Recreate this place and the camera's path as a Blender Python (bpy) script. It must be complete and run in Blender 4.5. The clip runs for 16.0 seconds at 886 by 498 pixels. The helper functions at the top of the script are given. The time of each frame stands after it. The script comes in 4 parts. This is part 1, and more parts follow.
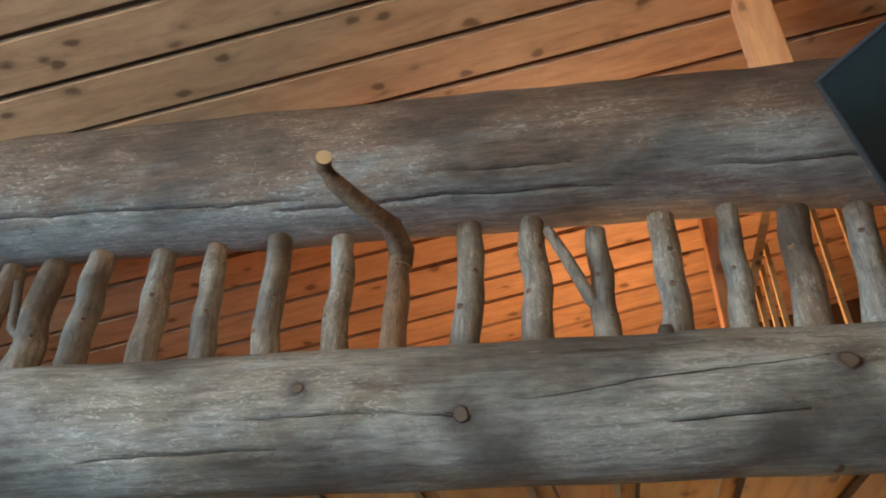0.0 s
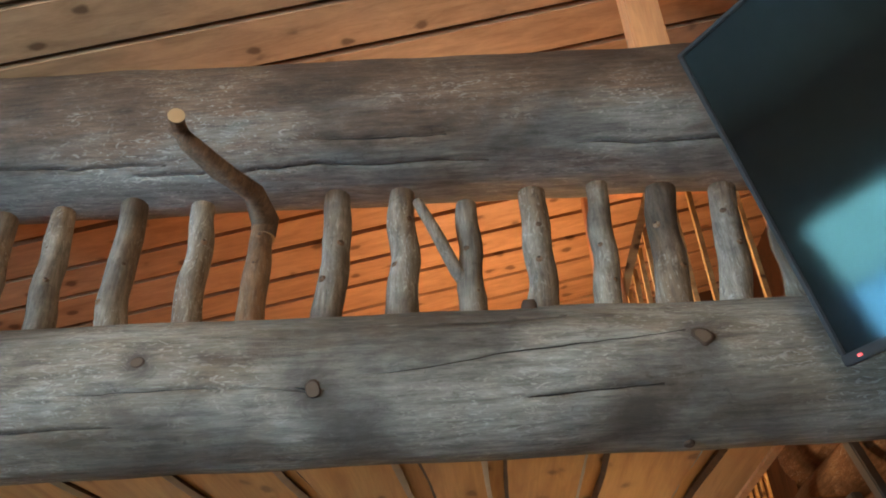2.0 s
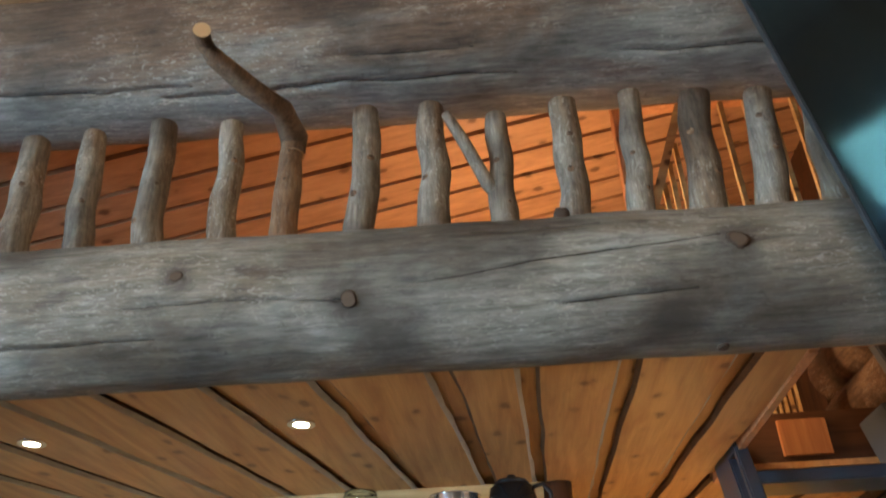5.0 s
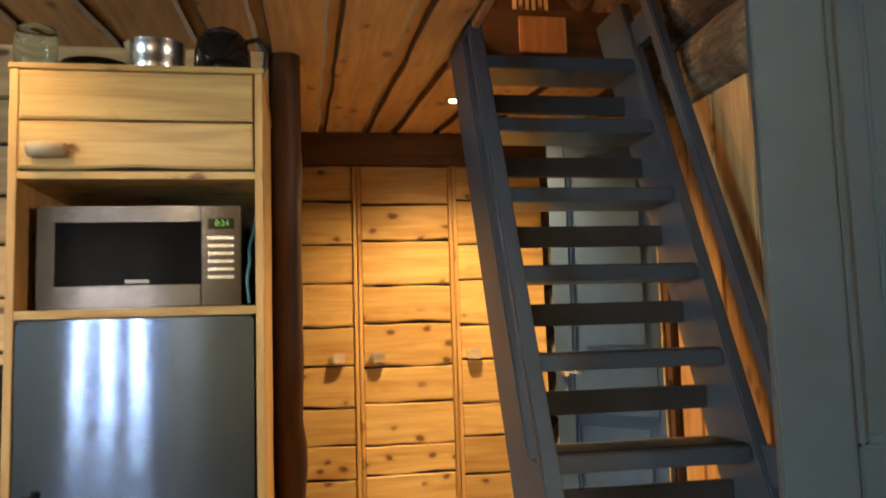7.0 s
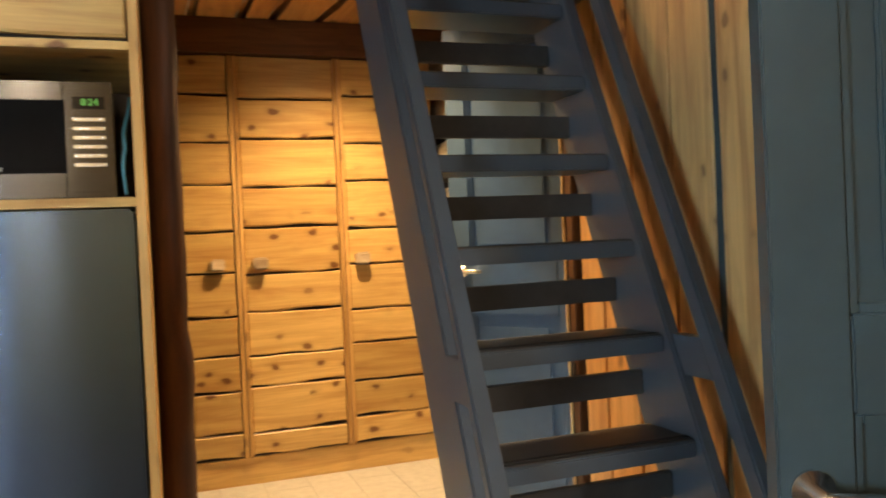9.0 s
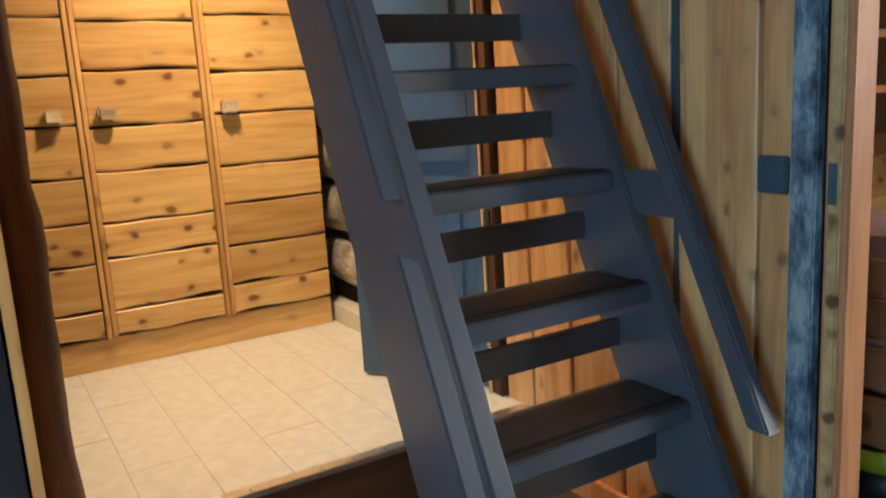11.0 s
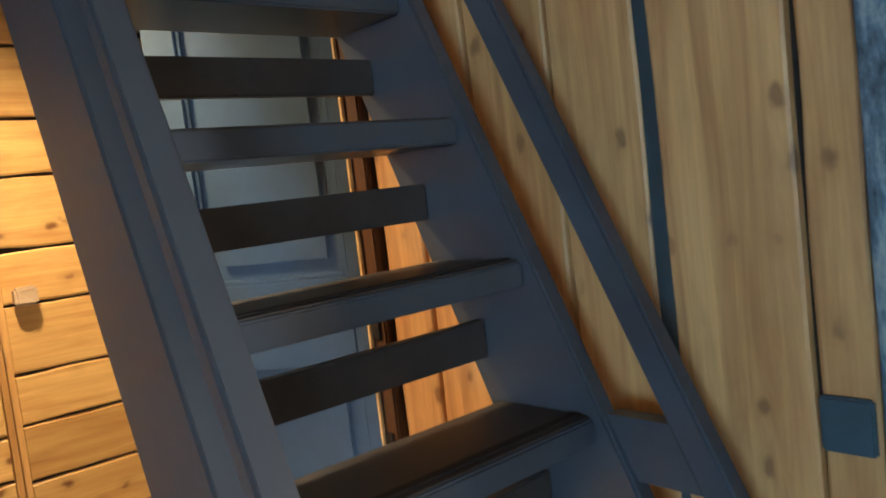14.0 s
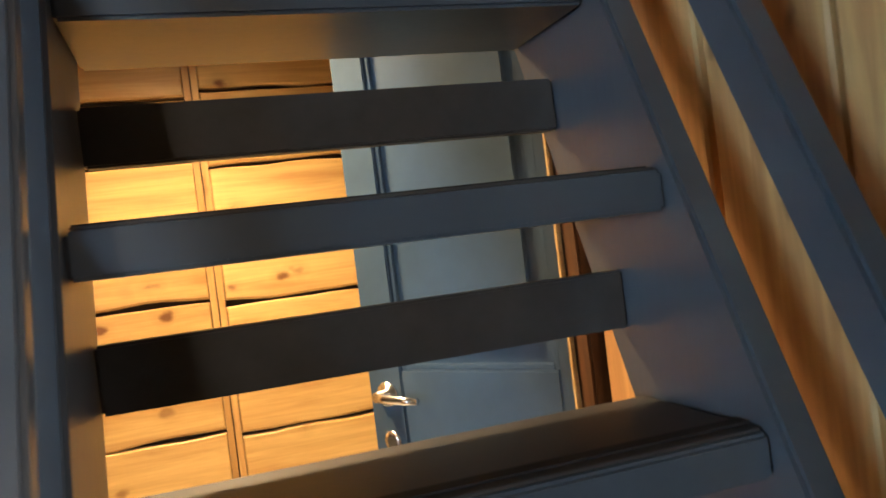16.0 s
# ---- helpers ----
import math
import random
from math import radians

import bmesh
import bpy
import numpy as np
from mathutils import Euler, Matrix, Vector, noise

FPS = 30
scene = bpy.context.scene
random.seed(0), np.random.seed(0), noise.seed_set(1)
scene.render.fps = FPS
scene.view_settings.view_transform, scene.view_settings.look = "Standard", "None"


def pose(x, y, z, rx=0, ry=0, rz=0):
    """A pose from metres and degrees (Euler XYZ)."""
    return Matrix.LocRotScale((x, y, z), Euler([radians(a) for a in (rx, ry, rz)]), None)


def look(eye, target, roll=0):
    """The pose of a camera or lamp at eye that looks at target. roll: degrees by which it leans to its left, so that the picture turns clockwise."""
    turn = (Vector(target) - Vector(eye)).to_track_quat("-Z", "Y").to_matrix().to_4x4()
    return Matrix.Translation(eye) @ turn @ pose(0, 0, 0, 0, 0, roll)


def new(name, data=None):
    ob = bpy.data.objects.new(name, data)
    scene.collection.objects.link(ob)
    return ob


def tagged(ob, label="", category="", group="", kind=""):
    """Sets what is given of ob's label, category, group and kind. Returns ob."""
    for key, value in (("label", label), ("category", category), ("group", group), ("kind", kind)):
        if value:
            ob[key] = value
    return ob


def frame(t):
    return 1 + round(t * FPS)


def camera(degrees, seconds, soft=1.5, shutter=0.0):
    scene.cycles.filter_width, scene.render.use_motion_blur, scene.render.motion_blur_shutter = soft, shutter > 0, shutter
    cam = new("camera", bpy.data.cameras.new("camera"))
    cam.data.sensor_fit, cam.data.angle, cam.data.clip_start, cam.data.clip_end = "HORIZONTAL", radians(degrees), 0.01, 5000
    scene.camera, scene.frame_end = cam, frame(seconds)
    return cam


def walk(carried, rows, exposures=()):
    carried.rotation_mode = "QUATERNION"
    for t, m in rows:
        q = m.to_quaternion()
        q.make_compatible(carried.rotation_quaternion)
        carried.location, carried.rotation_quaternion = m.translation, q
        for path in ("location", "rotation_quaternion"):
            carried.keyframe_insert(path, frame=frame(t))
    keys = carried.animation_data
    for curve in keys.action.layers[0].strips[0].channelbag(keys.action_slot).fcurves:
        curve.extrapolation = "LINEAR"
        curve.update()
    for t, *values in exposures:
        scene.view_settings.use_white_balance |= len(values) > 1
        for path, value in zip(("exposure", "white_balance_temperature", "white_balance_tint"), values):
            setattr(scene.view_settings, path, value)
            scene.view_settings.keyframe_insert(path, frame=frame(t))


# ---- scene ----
cam = camera(58.2, 16.0, soft=1.8, shutter=0.4)
PATH = [
    (0, (1.159, 1.058, 1.552), (0.857, 2.633, 2.747), 1.4),
    (0.5, (1.188, 1.091, 1.557), (0.953, 2.685, 2.741), -0.0),
    (1, (1.225, 1.117, 1.561), (1.09, 2.73, 2.737), -1.6),
    (1.5, (1.229, 1.133, 1.564), (1.144, 2.754, 2.732), -2.2),
    (2, (1.239, 1.142, 1.566), (1.169, 2.766, 2.731), -2.2),
    (2.5, (1.24, 1.142, 1.566), (1.177, 2.767, 2.731), -2.3),
    (3, (1.231, 1.129, 1.566), (1.134, 2.755, 2.727), -1.8),
    (3.2, (1.215, 1.123, 1.568), (1.097, 2.75, 2.725), -1.9),
    (5.3, (1.226, 1.191, 1.513), (1.078, 2.947, 2.457), -2.2),
    (5.5, (1.24, 1.227, 1.494), (1.215, 3.047, 2.323), -2.4),
    (5.9, (1.292, 1.333, 1.429), (1.424, 3.221, 2.076), -2.1),
    (6, (1.291, 1.342, 1.423), (1.468, 3.244, 2.014), -2.2),
    (6.2, (1.323, 1.384, 1.401), (1.551, 3.31, 1.886), -1.6),
    (6.5, (1.362, 1.436, 1.36), (1.648, 3.386, 1.698), -1.8),
    (7, (1.414, 1.488, 1.331), (1.765, 3.446, 1.531), -1.8),
    (7.5, (1.45, 1.498, 1.31), (1.837, 3.459, 1.38), -1.7),
    (8, (1.458, 1.494, 1.302), (1.85, 3.455, 1.309), -1.9),
    (8.5, (1.406, 1.564, 1.291), (1.807, 3.523, 1.276), -1.9),
    (9, (1.336, 1.681, 1.281), (2.01, 3.564, 1.254), -2.6),
    (9.2, (1.317, 1.719, 1.277), (2.079, 3.567, 1.247), -3.0),
    (11.3, (1.275, 2.108, 1.198), (2.326, 3.739, 0.713), -3.9),
    (11.5, (1.276, 2.139, 1.218), (2.376, 3.716, 0.666), -4.2),
    (12, (1.27, 2.195, 1.249), (2.483, 3.665, 0.642), -3.8),
    (12.5, (1.362, 2.305, 1.282), (2.614, 3.775, 0.762), -5.7),
    (13, (1.49, 2.434, 1.326), (2.764, 3.926, 0.938), -6.0),
    (13.5, (1.576, 2.526, 1.353), (2.856, 4.04, 1.088), -6.0),
    (14, (1.622, 2.664, 1.388), (2.929, 4.17, 1.231), -6.8),
    (14.5, (1.718, 2.748, 1.396), (2.966, 4.306, 1.269), -8.0),
    (15, (1.853, 2.814, 1.436), (2.819, 4.565, 1.384), -8.1),
    (15.5, (1.977, 2.870, 1.442), (2.754, 4.711, 1.397), -7.9),
    (16, (2.105, 2.975, 1.455), (2.708, 4.882, 1.434), -7.1),
]
EXPOSURES = [  # seconds, stops, kelvin, tint
    (0.0, 0.36, 6500, 10), (3.2, 0.36, 6500, 10), (5.5, 0.22, 6550, 10), (6.5, -0.2, 7200, 10), (7.2, -0.32, 7600, 10), (8.2, -0.36, 7900, 10), (9.2, -0.28, 7350, 10),
    (11.3, -0.48, 6000, 10), (12.5, -0.62, 6050, 10), (14.0, -0.34, 6300, 10), (15.0, -0.10, 6550, 10), (16.0, -0.02, 6600, 10)]
walk(cam, [(t, look(eye, target, roll)) for t, eye, target, roll in PATH], EXPOSURES)

# ---- world and light ----
world = bpy.data.worlds.new("sky")
scene.world = world
world.use_nodes = True
wn = world.node_tree
sky = wn.nodes.new("ShaderNodeTexSky")
sky.sky_type = "NISHITA"
sky.sun_disc = False
sky.sun_elevation = radians(35)
sky.sun_rotation = radians(250)
wn.links.new(sky.outputs[0], wn.nodes["Background"].inputs[0])
wn.nodes["Background"].inputs[1].default_value = 0.12


def lamp(name, kind, m, energy, colour, soft=0.03, cone=None, size=None):
    data = bpy.data.lights.new(name, kind)
    data.energy, data.color = energy, colour
    if kind == "SUN":
        data.angle = soft
    elif kind == "AREA":
        data.shape, data.size, data.size_y = "RECTANGLE", size[0], size[1]
    else:
        data.shadow_soft_size = soft
    if cone:
        data.spot_size, data.spot_blend = radians(cone), 0.9
    ob = new(name, data)
    ob.matrix_world = m
    return ob


WARM = (1.0, 0.71, 0.40)
DAY = (0.50, 0.74, 1.0)
sun = lamp("sun", "SUN", look((-8, -6, 7), (0, 0, 0)), 1.0, (1.0, 0.93, 0.85), soft=radians(12))
# daylight that comes in by the west window of the living room
lamp("window_light_west", "AREA", look((-2.735, 0.16, 1.905), (2.0, 0.16, 1.905)), 74, (0.58, 0.88, 0.98), size=(1.70, 0.50))
lamp("window_light_west", "AREA", look((-2.735, 0.16, 1.365), (2.0, 0.16, 1.365)), 112, (0.34, 0.63, 1.0), size=(1.70, 0.50))
# thin strip lamps added before the south window, sized to streak the fridge door
for wx in (-0.72, -0.46, -0.16):
    lamp("streak_light_south", "AREA", look((wx, -2.48, 1.55), (wx + 0.3, 3.0, 1.4)), 10, (1.0, 0.96, 0.92), size=(0.016, 1.65))
# fill light added inside the bunk room to brighten the bed
lamp("bunk_fill_light", "AREA", look((4.86, 0.75, 1.6), (3.0, 2.6, 0.7)), 90, (1.0, 0.92, 0.84), size=(0.8, 0.8))
# ceiling spots under the loft
SPOTS = [(-0.25, 3.42), (0.593, 3.404), (2.071, 4.765)]
# left spot, out of view, is set brighter to lift the kitchen wall
for sx, sy in SPOTS:
    lamp("spot_beam", "SPOT", look((sx, sy, 2.285), (sx, sy + 0.001, 0)), 255 if sy > 4 else 80 if sx < 0 else 24, WARM, soft=0.03 if sy < 4 else 0.10, cone=140)
# warm lamp up in the loft
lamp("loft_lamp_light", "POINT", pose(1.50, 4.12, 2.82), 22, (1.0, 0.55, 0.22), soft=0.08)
# unseen lamp added behind the camera; warms the beam and the pine wall
lamp("added_room_light", "POINT", pose(0.5, -0.5, 2.75), 74, (1.0, 0.85, 0.64), soft=0.10)

# ---- materials ----


def nodes_of(name, rough=0.5, metal=0.0):
    mat = bpy.data.materials.new(name)
    mat.use_nodes = True
    nt = mat.node_tree
    bsdf = nt.nodes["Principled BSDF"]
    bsdf.inputs["Roughness"].default_value = rough
    bsdf.inputs["Metallic"].default_value = metal
    return mat, nt, bsdf


def add(nt, kind, **values):
    node = nt.nodes.new(kind)
    for key, value in values.items():
        if key in node.inputs:
            node.inputs[key].default_value = value
        elif key == "operation":
            node.operation = value
        elif key == "data_type":
            node.data_type = value
        elif key == "blend_type":
            node.blend_type = value
    return node


def mapped(nt, scale, shift=True):
    """Object coordinates, stretched, and moved about from piece to piece."""
    tc = add(nt, "ShaderNodeTexCoord")
    mp = add(nt, "ShaderNodeMapping", Scale=scale)
    if shift:
        info = add(nt, "ShaderNodeObjectInfo")
        mul = add(nt, "ShaderNodeMath", operation="MULTIPLY")
        mul.inputs[1].default_value = 37.0
        nt.links.new(info.outputs["Random"], mul.inputs[0])
        ad = add(nt, "ShaderNodeVectorMath", operation="ADD")
        nt.links.new(tc.outputs["Object"], ad.inputs[0])
        nt.links.new(mul.outputs[0], ad.inputs[1])
        nt.links.new(ad.outputs[0], mp.inputs["Vector"])
    else:
        nt.links.new(tc.outputs["Object"], mp.inputs["Vector"])
    return mp


def ramp(nt, source, stops):
    node = add(nt, "ShaderNodeValToRGB")
    el = node.color_ramp.elements
    while len(el) < len(stops):
        el.new(0.5)
    for e, (p, c) in zip(el, stops):
        e.position, e.color = p, (*c, 1.0) if len(c) == 3 else c
    nt.links.new(source, node.inputs[0])
    return node


def mix(nt, a, b, fac, blend="MIX"):
    node = add(nt, "ShaderNodeMix", data_type="RGBA", blend_type=blend)
    for sock, v in ((node.inputs[6], a), (node.inputs[7], b), (node.inputs[0], fac)):
        if hasattr(v, "is_output"):
            nt.links.new(v, sock)
        else:
            sock.default_value = (*v, 1.0) if isinstance(v, tuple) else v
    return node.outputs[2]


def bump(nt, bsdf, source, strength=0.3, distance=0.002):
    node = add(nt, "ShaderNodeBump", Strength=strength, Distance=distance)
    nt.links.new(source, node.inputs["Height"])
    nt.links.new(node.outputs[0], bsdf.inputs["Normal"])


def wood(name, dark, light, axis, rough=0.45, knots=1.0, grain=1.0, vary=0.25, knot_colour=(0.09, 0.035, 0.012), knot_scale=1.0):
    """Sawn softwood with its grain along one axis (0, 1, 2), knots and board-to-board variation."""
    mat, nt, bsdf = nodes_of(name, rough)
    along = [22.0, 22.0, 22.0]
    along[axis] = 1.9
    m1 = mapped(nt, [a * grain for a in along])
    n1 = add(nt, "ShaderNodeTexNoise", Scale=1.0, Detail=5.0, Roughness=0.6, Distortion=0.6)
    nt.links.new(m1.outputs[0], n1.inputs["Vector"])
    fine = [160.0, 160.0, 160.0]
    fine[axis] = 5.0
    m2 = mapped(nt, fine)
    n2 = add(nt, "ShaderNodeTexNoise", Scale=1.0, Detail=3.0)
    nt.links.new(m2.outputs[0], n2.inputs["Vector"])
    c1 = ramp(nt, n1.outputs[0], [(0.30, dark), (0.62, light)])
    c2 = ramp(nt, n2.outputs[0], [(0.3, (0.86, 0.82, 0.78)), (0.7, (1.06, 1.06, 1.06))])
    colour = mix(nt, c1.outputs[0], c2.outputs[0], 0.55, "MULTIPLY")
    if knots:
        ks = [11.0 * knot_scale] * 3
        ks[axis] = 7.0 * knot_scale
        m3 = mapped(nt, ks)
        bend = add(nt, "ShaderNodeTexNoise", Scale=1.6, Detail=3.0)
        nt.links.new(m3.outputs[0], bend.inputs["Vector"])
        less = add(nt, "ShaderNodeVectorMath", operation="SCALE")
        less.inputs["Scale"].default_value = 0.42
        nt.links.new(bend.outputs["Color"], less.inputs[0])
        moved = add(nt, "ShaderNodeVectorMath", operation="ADD")
        nt.links.new(m3.outputs[0], moved.inputs[0])
        nt.links.new(less.outputs[0], moved.inputs[1])
        v = add(nt, "ShaderNodeTexVoronoi", Scale=1.0, Randomness=1.0)
        nt.links.new(moved.outputs[0], v.inputs["Vector"])
        halo = ramp(nt, v.outputs["Distance"], [(0.10, (1, 1, 1)), (0.40, (0, 0, 0))])
        core = ramp(nt, v.outputs["Distance"], [(0.12, (1, 1, 1)), (0.22, (0, 0, 0))])
        pick = ramp(nt, v.outputs["Color"], [(0.36, (0, 0, 0)), (0.42, (1, 1, 1))])
        k1 = mix(nt, (0, 0, 0), halo.outputs[0], pick.outputs[0])
        k2 = mix(nt, (0, 0, 0), core.outputs[0], pick.outputs[0])
        half = add(nt, "ShaderNodeMath", operation="MULTIPLY")
        half.inputs[1].default_value = 0.38 * knots
        nt.links.new(k1, half.inputs[0])
        colour = mix(nt, colour, tuple(c * 0.55 for c in dark), half.outputs[0])
        full = add(nt, "ShaderNodeMath", operation="MULTIPLY")
        full.inputs[1].default_value = 0.85 * knots
        nt.links.new(k2, full.inputs[0])
        colour = mix(nt, colour, knot_colour, full.outputs[0])
    info = add(nt, "ShaderNodeObjectInfo")
    tone = ramp(nt, info.outputs["Random"], [(0.0, (1 - vary, 1 - vary * 1.15, 1 - vary * 1.3)), (1.0, (1.05, 1.05, 1.05))])
    colour = mix(nt, colour, tone.outputs[0], 1.0, "MULTIPLY")
    nt.links.new(colour, bsdf.inputs["Base Color"])
    bump(nt, bsdf, n1.outputs[0], 0.25, 0.002)
    return mat


def weathered(name, grey, brown, axis=0, rough=0.8, brown_share=0.5, pale=0.5, bark_from=None, knots=()):
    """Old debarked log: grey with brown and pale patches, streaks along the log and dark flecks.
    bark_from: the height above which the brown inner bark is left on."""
    mat, nt, bsdf = nodes_of(name, rough)
    s = [6.0, 6.0, 6.0]
    s[axis] = 2.0
    m1 = mapped(nt, s)
    n1 = add(nt, "ShaderNodeTexNoise", Scale=1.0, Detail=7.0, Roughness=0.65, Distortion=0.5)
    nt.links.new(m1.outputs[0], n1.inputs["Vector"])
    share = n1.outputs[0]
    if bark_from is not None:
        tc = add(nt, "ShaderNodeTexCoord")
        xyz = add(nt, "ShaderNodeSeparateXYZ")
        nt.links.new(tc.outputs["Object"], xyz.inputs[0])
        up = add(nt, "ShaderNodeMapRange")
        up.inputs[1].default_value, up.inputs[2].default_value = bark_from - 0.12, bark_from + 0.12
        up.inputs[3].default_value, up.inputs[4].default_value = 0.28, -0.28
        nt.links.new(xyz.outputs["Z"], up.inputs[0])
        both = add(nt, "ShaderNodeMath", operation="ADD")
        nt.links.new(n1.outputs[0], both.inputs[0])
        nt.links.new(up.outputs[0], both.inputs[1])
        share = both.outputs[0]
    base_c = ramp(nt, share, [(brown_share - 0.09, brown), (brown_share + 0.05, tuple((a + b) / 2 for a, b in zip(grey, brown))), (brown_share + 0.13, grey)])
    s2 = [85.0, 85.0, 85.0]
    s2[axis] = 9.0
    m2 = mapped(nt, s2)
    n2 = add(nt, "ShaderNodeTexNoise", Scale=1.0, Detail=7.0, Roughness=0.75)
    nt.links.new(m2.outputs[0], n2.inputs["Vector"])
    streak = ramp(nt, n2.outputs[0], [(0.36, (0.44, 0.42, 0.40)), (0.64, (1.34, 1.33, 1.30))])
    colour = mix(nt, base_c.outputs[0], streak.outputs[0], 0.85, "MULTIPLY")
    s3 = [30.0, 30.0, 30.0]
    s3[axis] = 18.0
    m3 = mapped(nt, s3)
    n3 = add(nt, "ShaderNodeTexNoise", Scale=1.0, Detail=8.0, Roughness=0.8, Distortion=1.6)
    nt.links.new(m3.outputs[0], n3.inputs["Vector"])
    spots = ramp(nt, n3.outputs[0], [(0.58, (0, 0, 0)), (0.70, (pale, pale, pale))])
    colour = mix(nt, colour, tuple(min(0.7, c * 2.0) for c in grey), spots.outputs[0])
    low = ramp(nt, n3.outputs[0], [(0.30, (0.75, 0.75, 0.75)), (0.44, (0, 0, 0))])
    colour = mix(nt, colour, tuple(c * 0.3 for c in brown), low.outputs[0])
    m4 = mapped(nt, (2.3, 4.0, 4.0))
    n4 = add(nt, "ShaderNodeTexNoise", Scale=1.0, Detail=4.0, Roughness=0.6)
    nt.links.new(m4.outputs[0], n4.inputs["Vector"])
    stain = ramp(nt, n4.outputs[0], [(0.38, (0.40, 0.38, 0.37)), (0.58, (1.22, 1.21, 1.18))])
    colour = mix(nt, colour, stain.outputs[0], 0.85, "MULTIPLY")
    s5 = [75.0, 75.0, 75.0]
    s5[axis] = 26.0
    m5 = mapped(nt, s5)
    n5 = add(nt, "ShaderNodeTexNoise", Scale=1.0, Detail=5.0, Roughness=0.6, Distortion=2.2)
    nt.links.new(m5.outputs[0], n5.inputs["Vector"])
    gate = add(nt, "ShaderNodeMath", operation="MULTIPLY")
    f5 = ramp(nt, n5.outputs[0], [(0.56, (0, 0, 0)), (0.63, (1, 1, 1))])
    g5 = ramp(nt, n4.outputs[0], [(0.46, (0.05, 0.05, 0.05)), (0.60, (pale, pale, pale))])
    nt.links.new(f5.outputs[0], gate.inputs[0])
    nt.links.new(g5.outputs[0], gate.inputs[1])
    colour = mix(nt, colour, (0.50, 0.47, 0.42), gate.outputs[0])
    for at, reach in knots:
        tc = add(nt, "ShaderNodeTexCoord")
        wob = add(nt, "ShaderNodeVectorMath", operation="SCALE")
        wob.inputs["Scale"].default_value = 0.09
        nt.links.new(n3.outputs["Color"], wob.inputs[0])
        put = add(nt, "ShaderNodeVectorMath", operation="ADD")
        nt.links.new(tc.outputs["Object"], put.inputs[0])
        nt.links.new(wob.outputs[0], put.inputs[1])
        far = add(nt, "ShaderNodeVectorMath", operation="DISTANCE")
        nt.links.new(put.outputs[0], far.inputs[0])
        far.inputs[1].default_value = tuple(v + 0.045 for v in at)
        halo = ramp(nt, far.outputs["Value"], [(reach * 0.3, (0.8, 0.8, 0.8)), (reach, (0, 0, 0))])
        colour = mix(nt, colour, (0.045, 0.036, 0.03), halo.outputs[0])
    nt.links.new(colour, bsdf.inputs["Base Color"])
    rel = mix(nt, n2.outputs[0], n3.outputs[0], 0.5)
    bump(nt, bsdf, rel, 0.85, 0.008)
    return mat


def paint(name, colour, rough=0.4, wear=0.12, scale=6.0):
    mat, nt, bsdf = nodes_of(name, rough)
    m1 = mapped(nt, (scale, scale, scale))
    n1 = add(nt, "ShaderNodeTexNoise", Scale=1.0, Detail=6.0, Roughness=0.65)
    nt.links.new(m1.outputs[0], n1.inputs["Vector"])
    c = ramp(nt, n1.outputs[0], [(0.3, tuple(v * (1 - wear) for v in colour)), (0.7, tuple(min(1, v * (1 + wear)) for v in colour))])
    nt.links.new(c.outputs[0], bsdf.inputs["Base Color"])
    r = ramp(nt, n1.outputs[0], [(0.3, (rough - 0.02,) * 3), (0.7, (rough + 0.04,) * 3)])
    nt.links.new(r.outputs[0], bsdf.inputs["Roughness"])
    m2 = mapped(nt, (90, 90, 14))
    n2 = add(nt, "ShaderNodeTexNoise", Scale=1.0, Detail=4.0)
    nt.links.new(m2.outputs[0], n2.inputs["Vector"])
    bump(nt, bsdf, n2.outputs[0], 0.18, 0.001)
    return mat


def plain(name, colour, rough=0.5, metal=0.0):
    mat, nt, bsdf = nodes_of(name, rough, metal)
    m1 = mapped(nt, (25, 25, 25))
    n1 = add(nt, "ShaderNodeTexNoise", Scale=1.0, Detail=4.0)
    nt.links.new(m1.outputs[0], n1.inputs["Vector"])
    c = ramp(nt, n1.outputs[0], [(0.3, tuple(v * 0.9 for v in colour)), (0.7, tuple(min(1, v * 1.07) for v in colour))])
    nt.links.new(c.outputs[0], bsdf.inputs["Base Color"])
    return mat


def brushed(name, colour, rough, axis, stretch=0.85):
    """Brushed steel; the brushing runs across the stretched highlights."""
    mat, nt, bsdf = nodes_of(name, rough, 1.0)
    s = [700.0, 700.0, 700.0]
    s[axis] = 3.0
    m1 = mapped(nt, s)
    n1 = add(nt, "ShaderNodeTexNoise", Scale=1.0, Detail=2.0)
    nt.links.new(m1.outputs[0], n1.inputs["Vector"])
    m2 = mapped(nt, (7.0, 7.0, 1.1))
    n2 = add(nt, "ShaderNodeTexNoise", Scale=1.0, Detail=2.0)
    nt.links.new(m2.outputs[0], n2.inputs["Vector"])
    bsdf.inputs["Base Color"].default_value = (*colour, 1)
    bsdf.inputs["Anisotropic"].default_value = stretch
    bsdf.inputs["Anisotropic Rotation"].default_value = 0.25
    tan = add(nt, "ShaderNodeTangent")
    tan.direction_type, tan.axis = "RADIAL", "Z"
    nt.links.new(tan.outputs[0], bsdf.inputs["Tangent"])
    b1 = add(nt, "ShaderNodeBump", Strength=0.022, Distance=0.02)
    nt.links.new(n2.outputs[0], b1.inputs["Height"])
    b2 = add(nt, "ShaderNodeBump", Strength=0.03, Distance=0.0004)
    nt.links.new(n1.outputs[0], b2.inputs["Height"])
    nt.links.new(b1.outputs[0], b2.inputs["Normal"])
    nt.links.new(b2.outputs[0], bsdf.inputs["Normal"])
    return mat


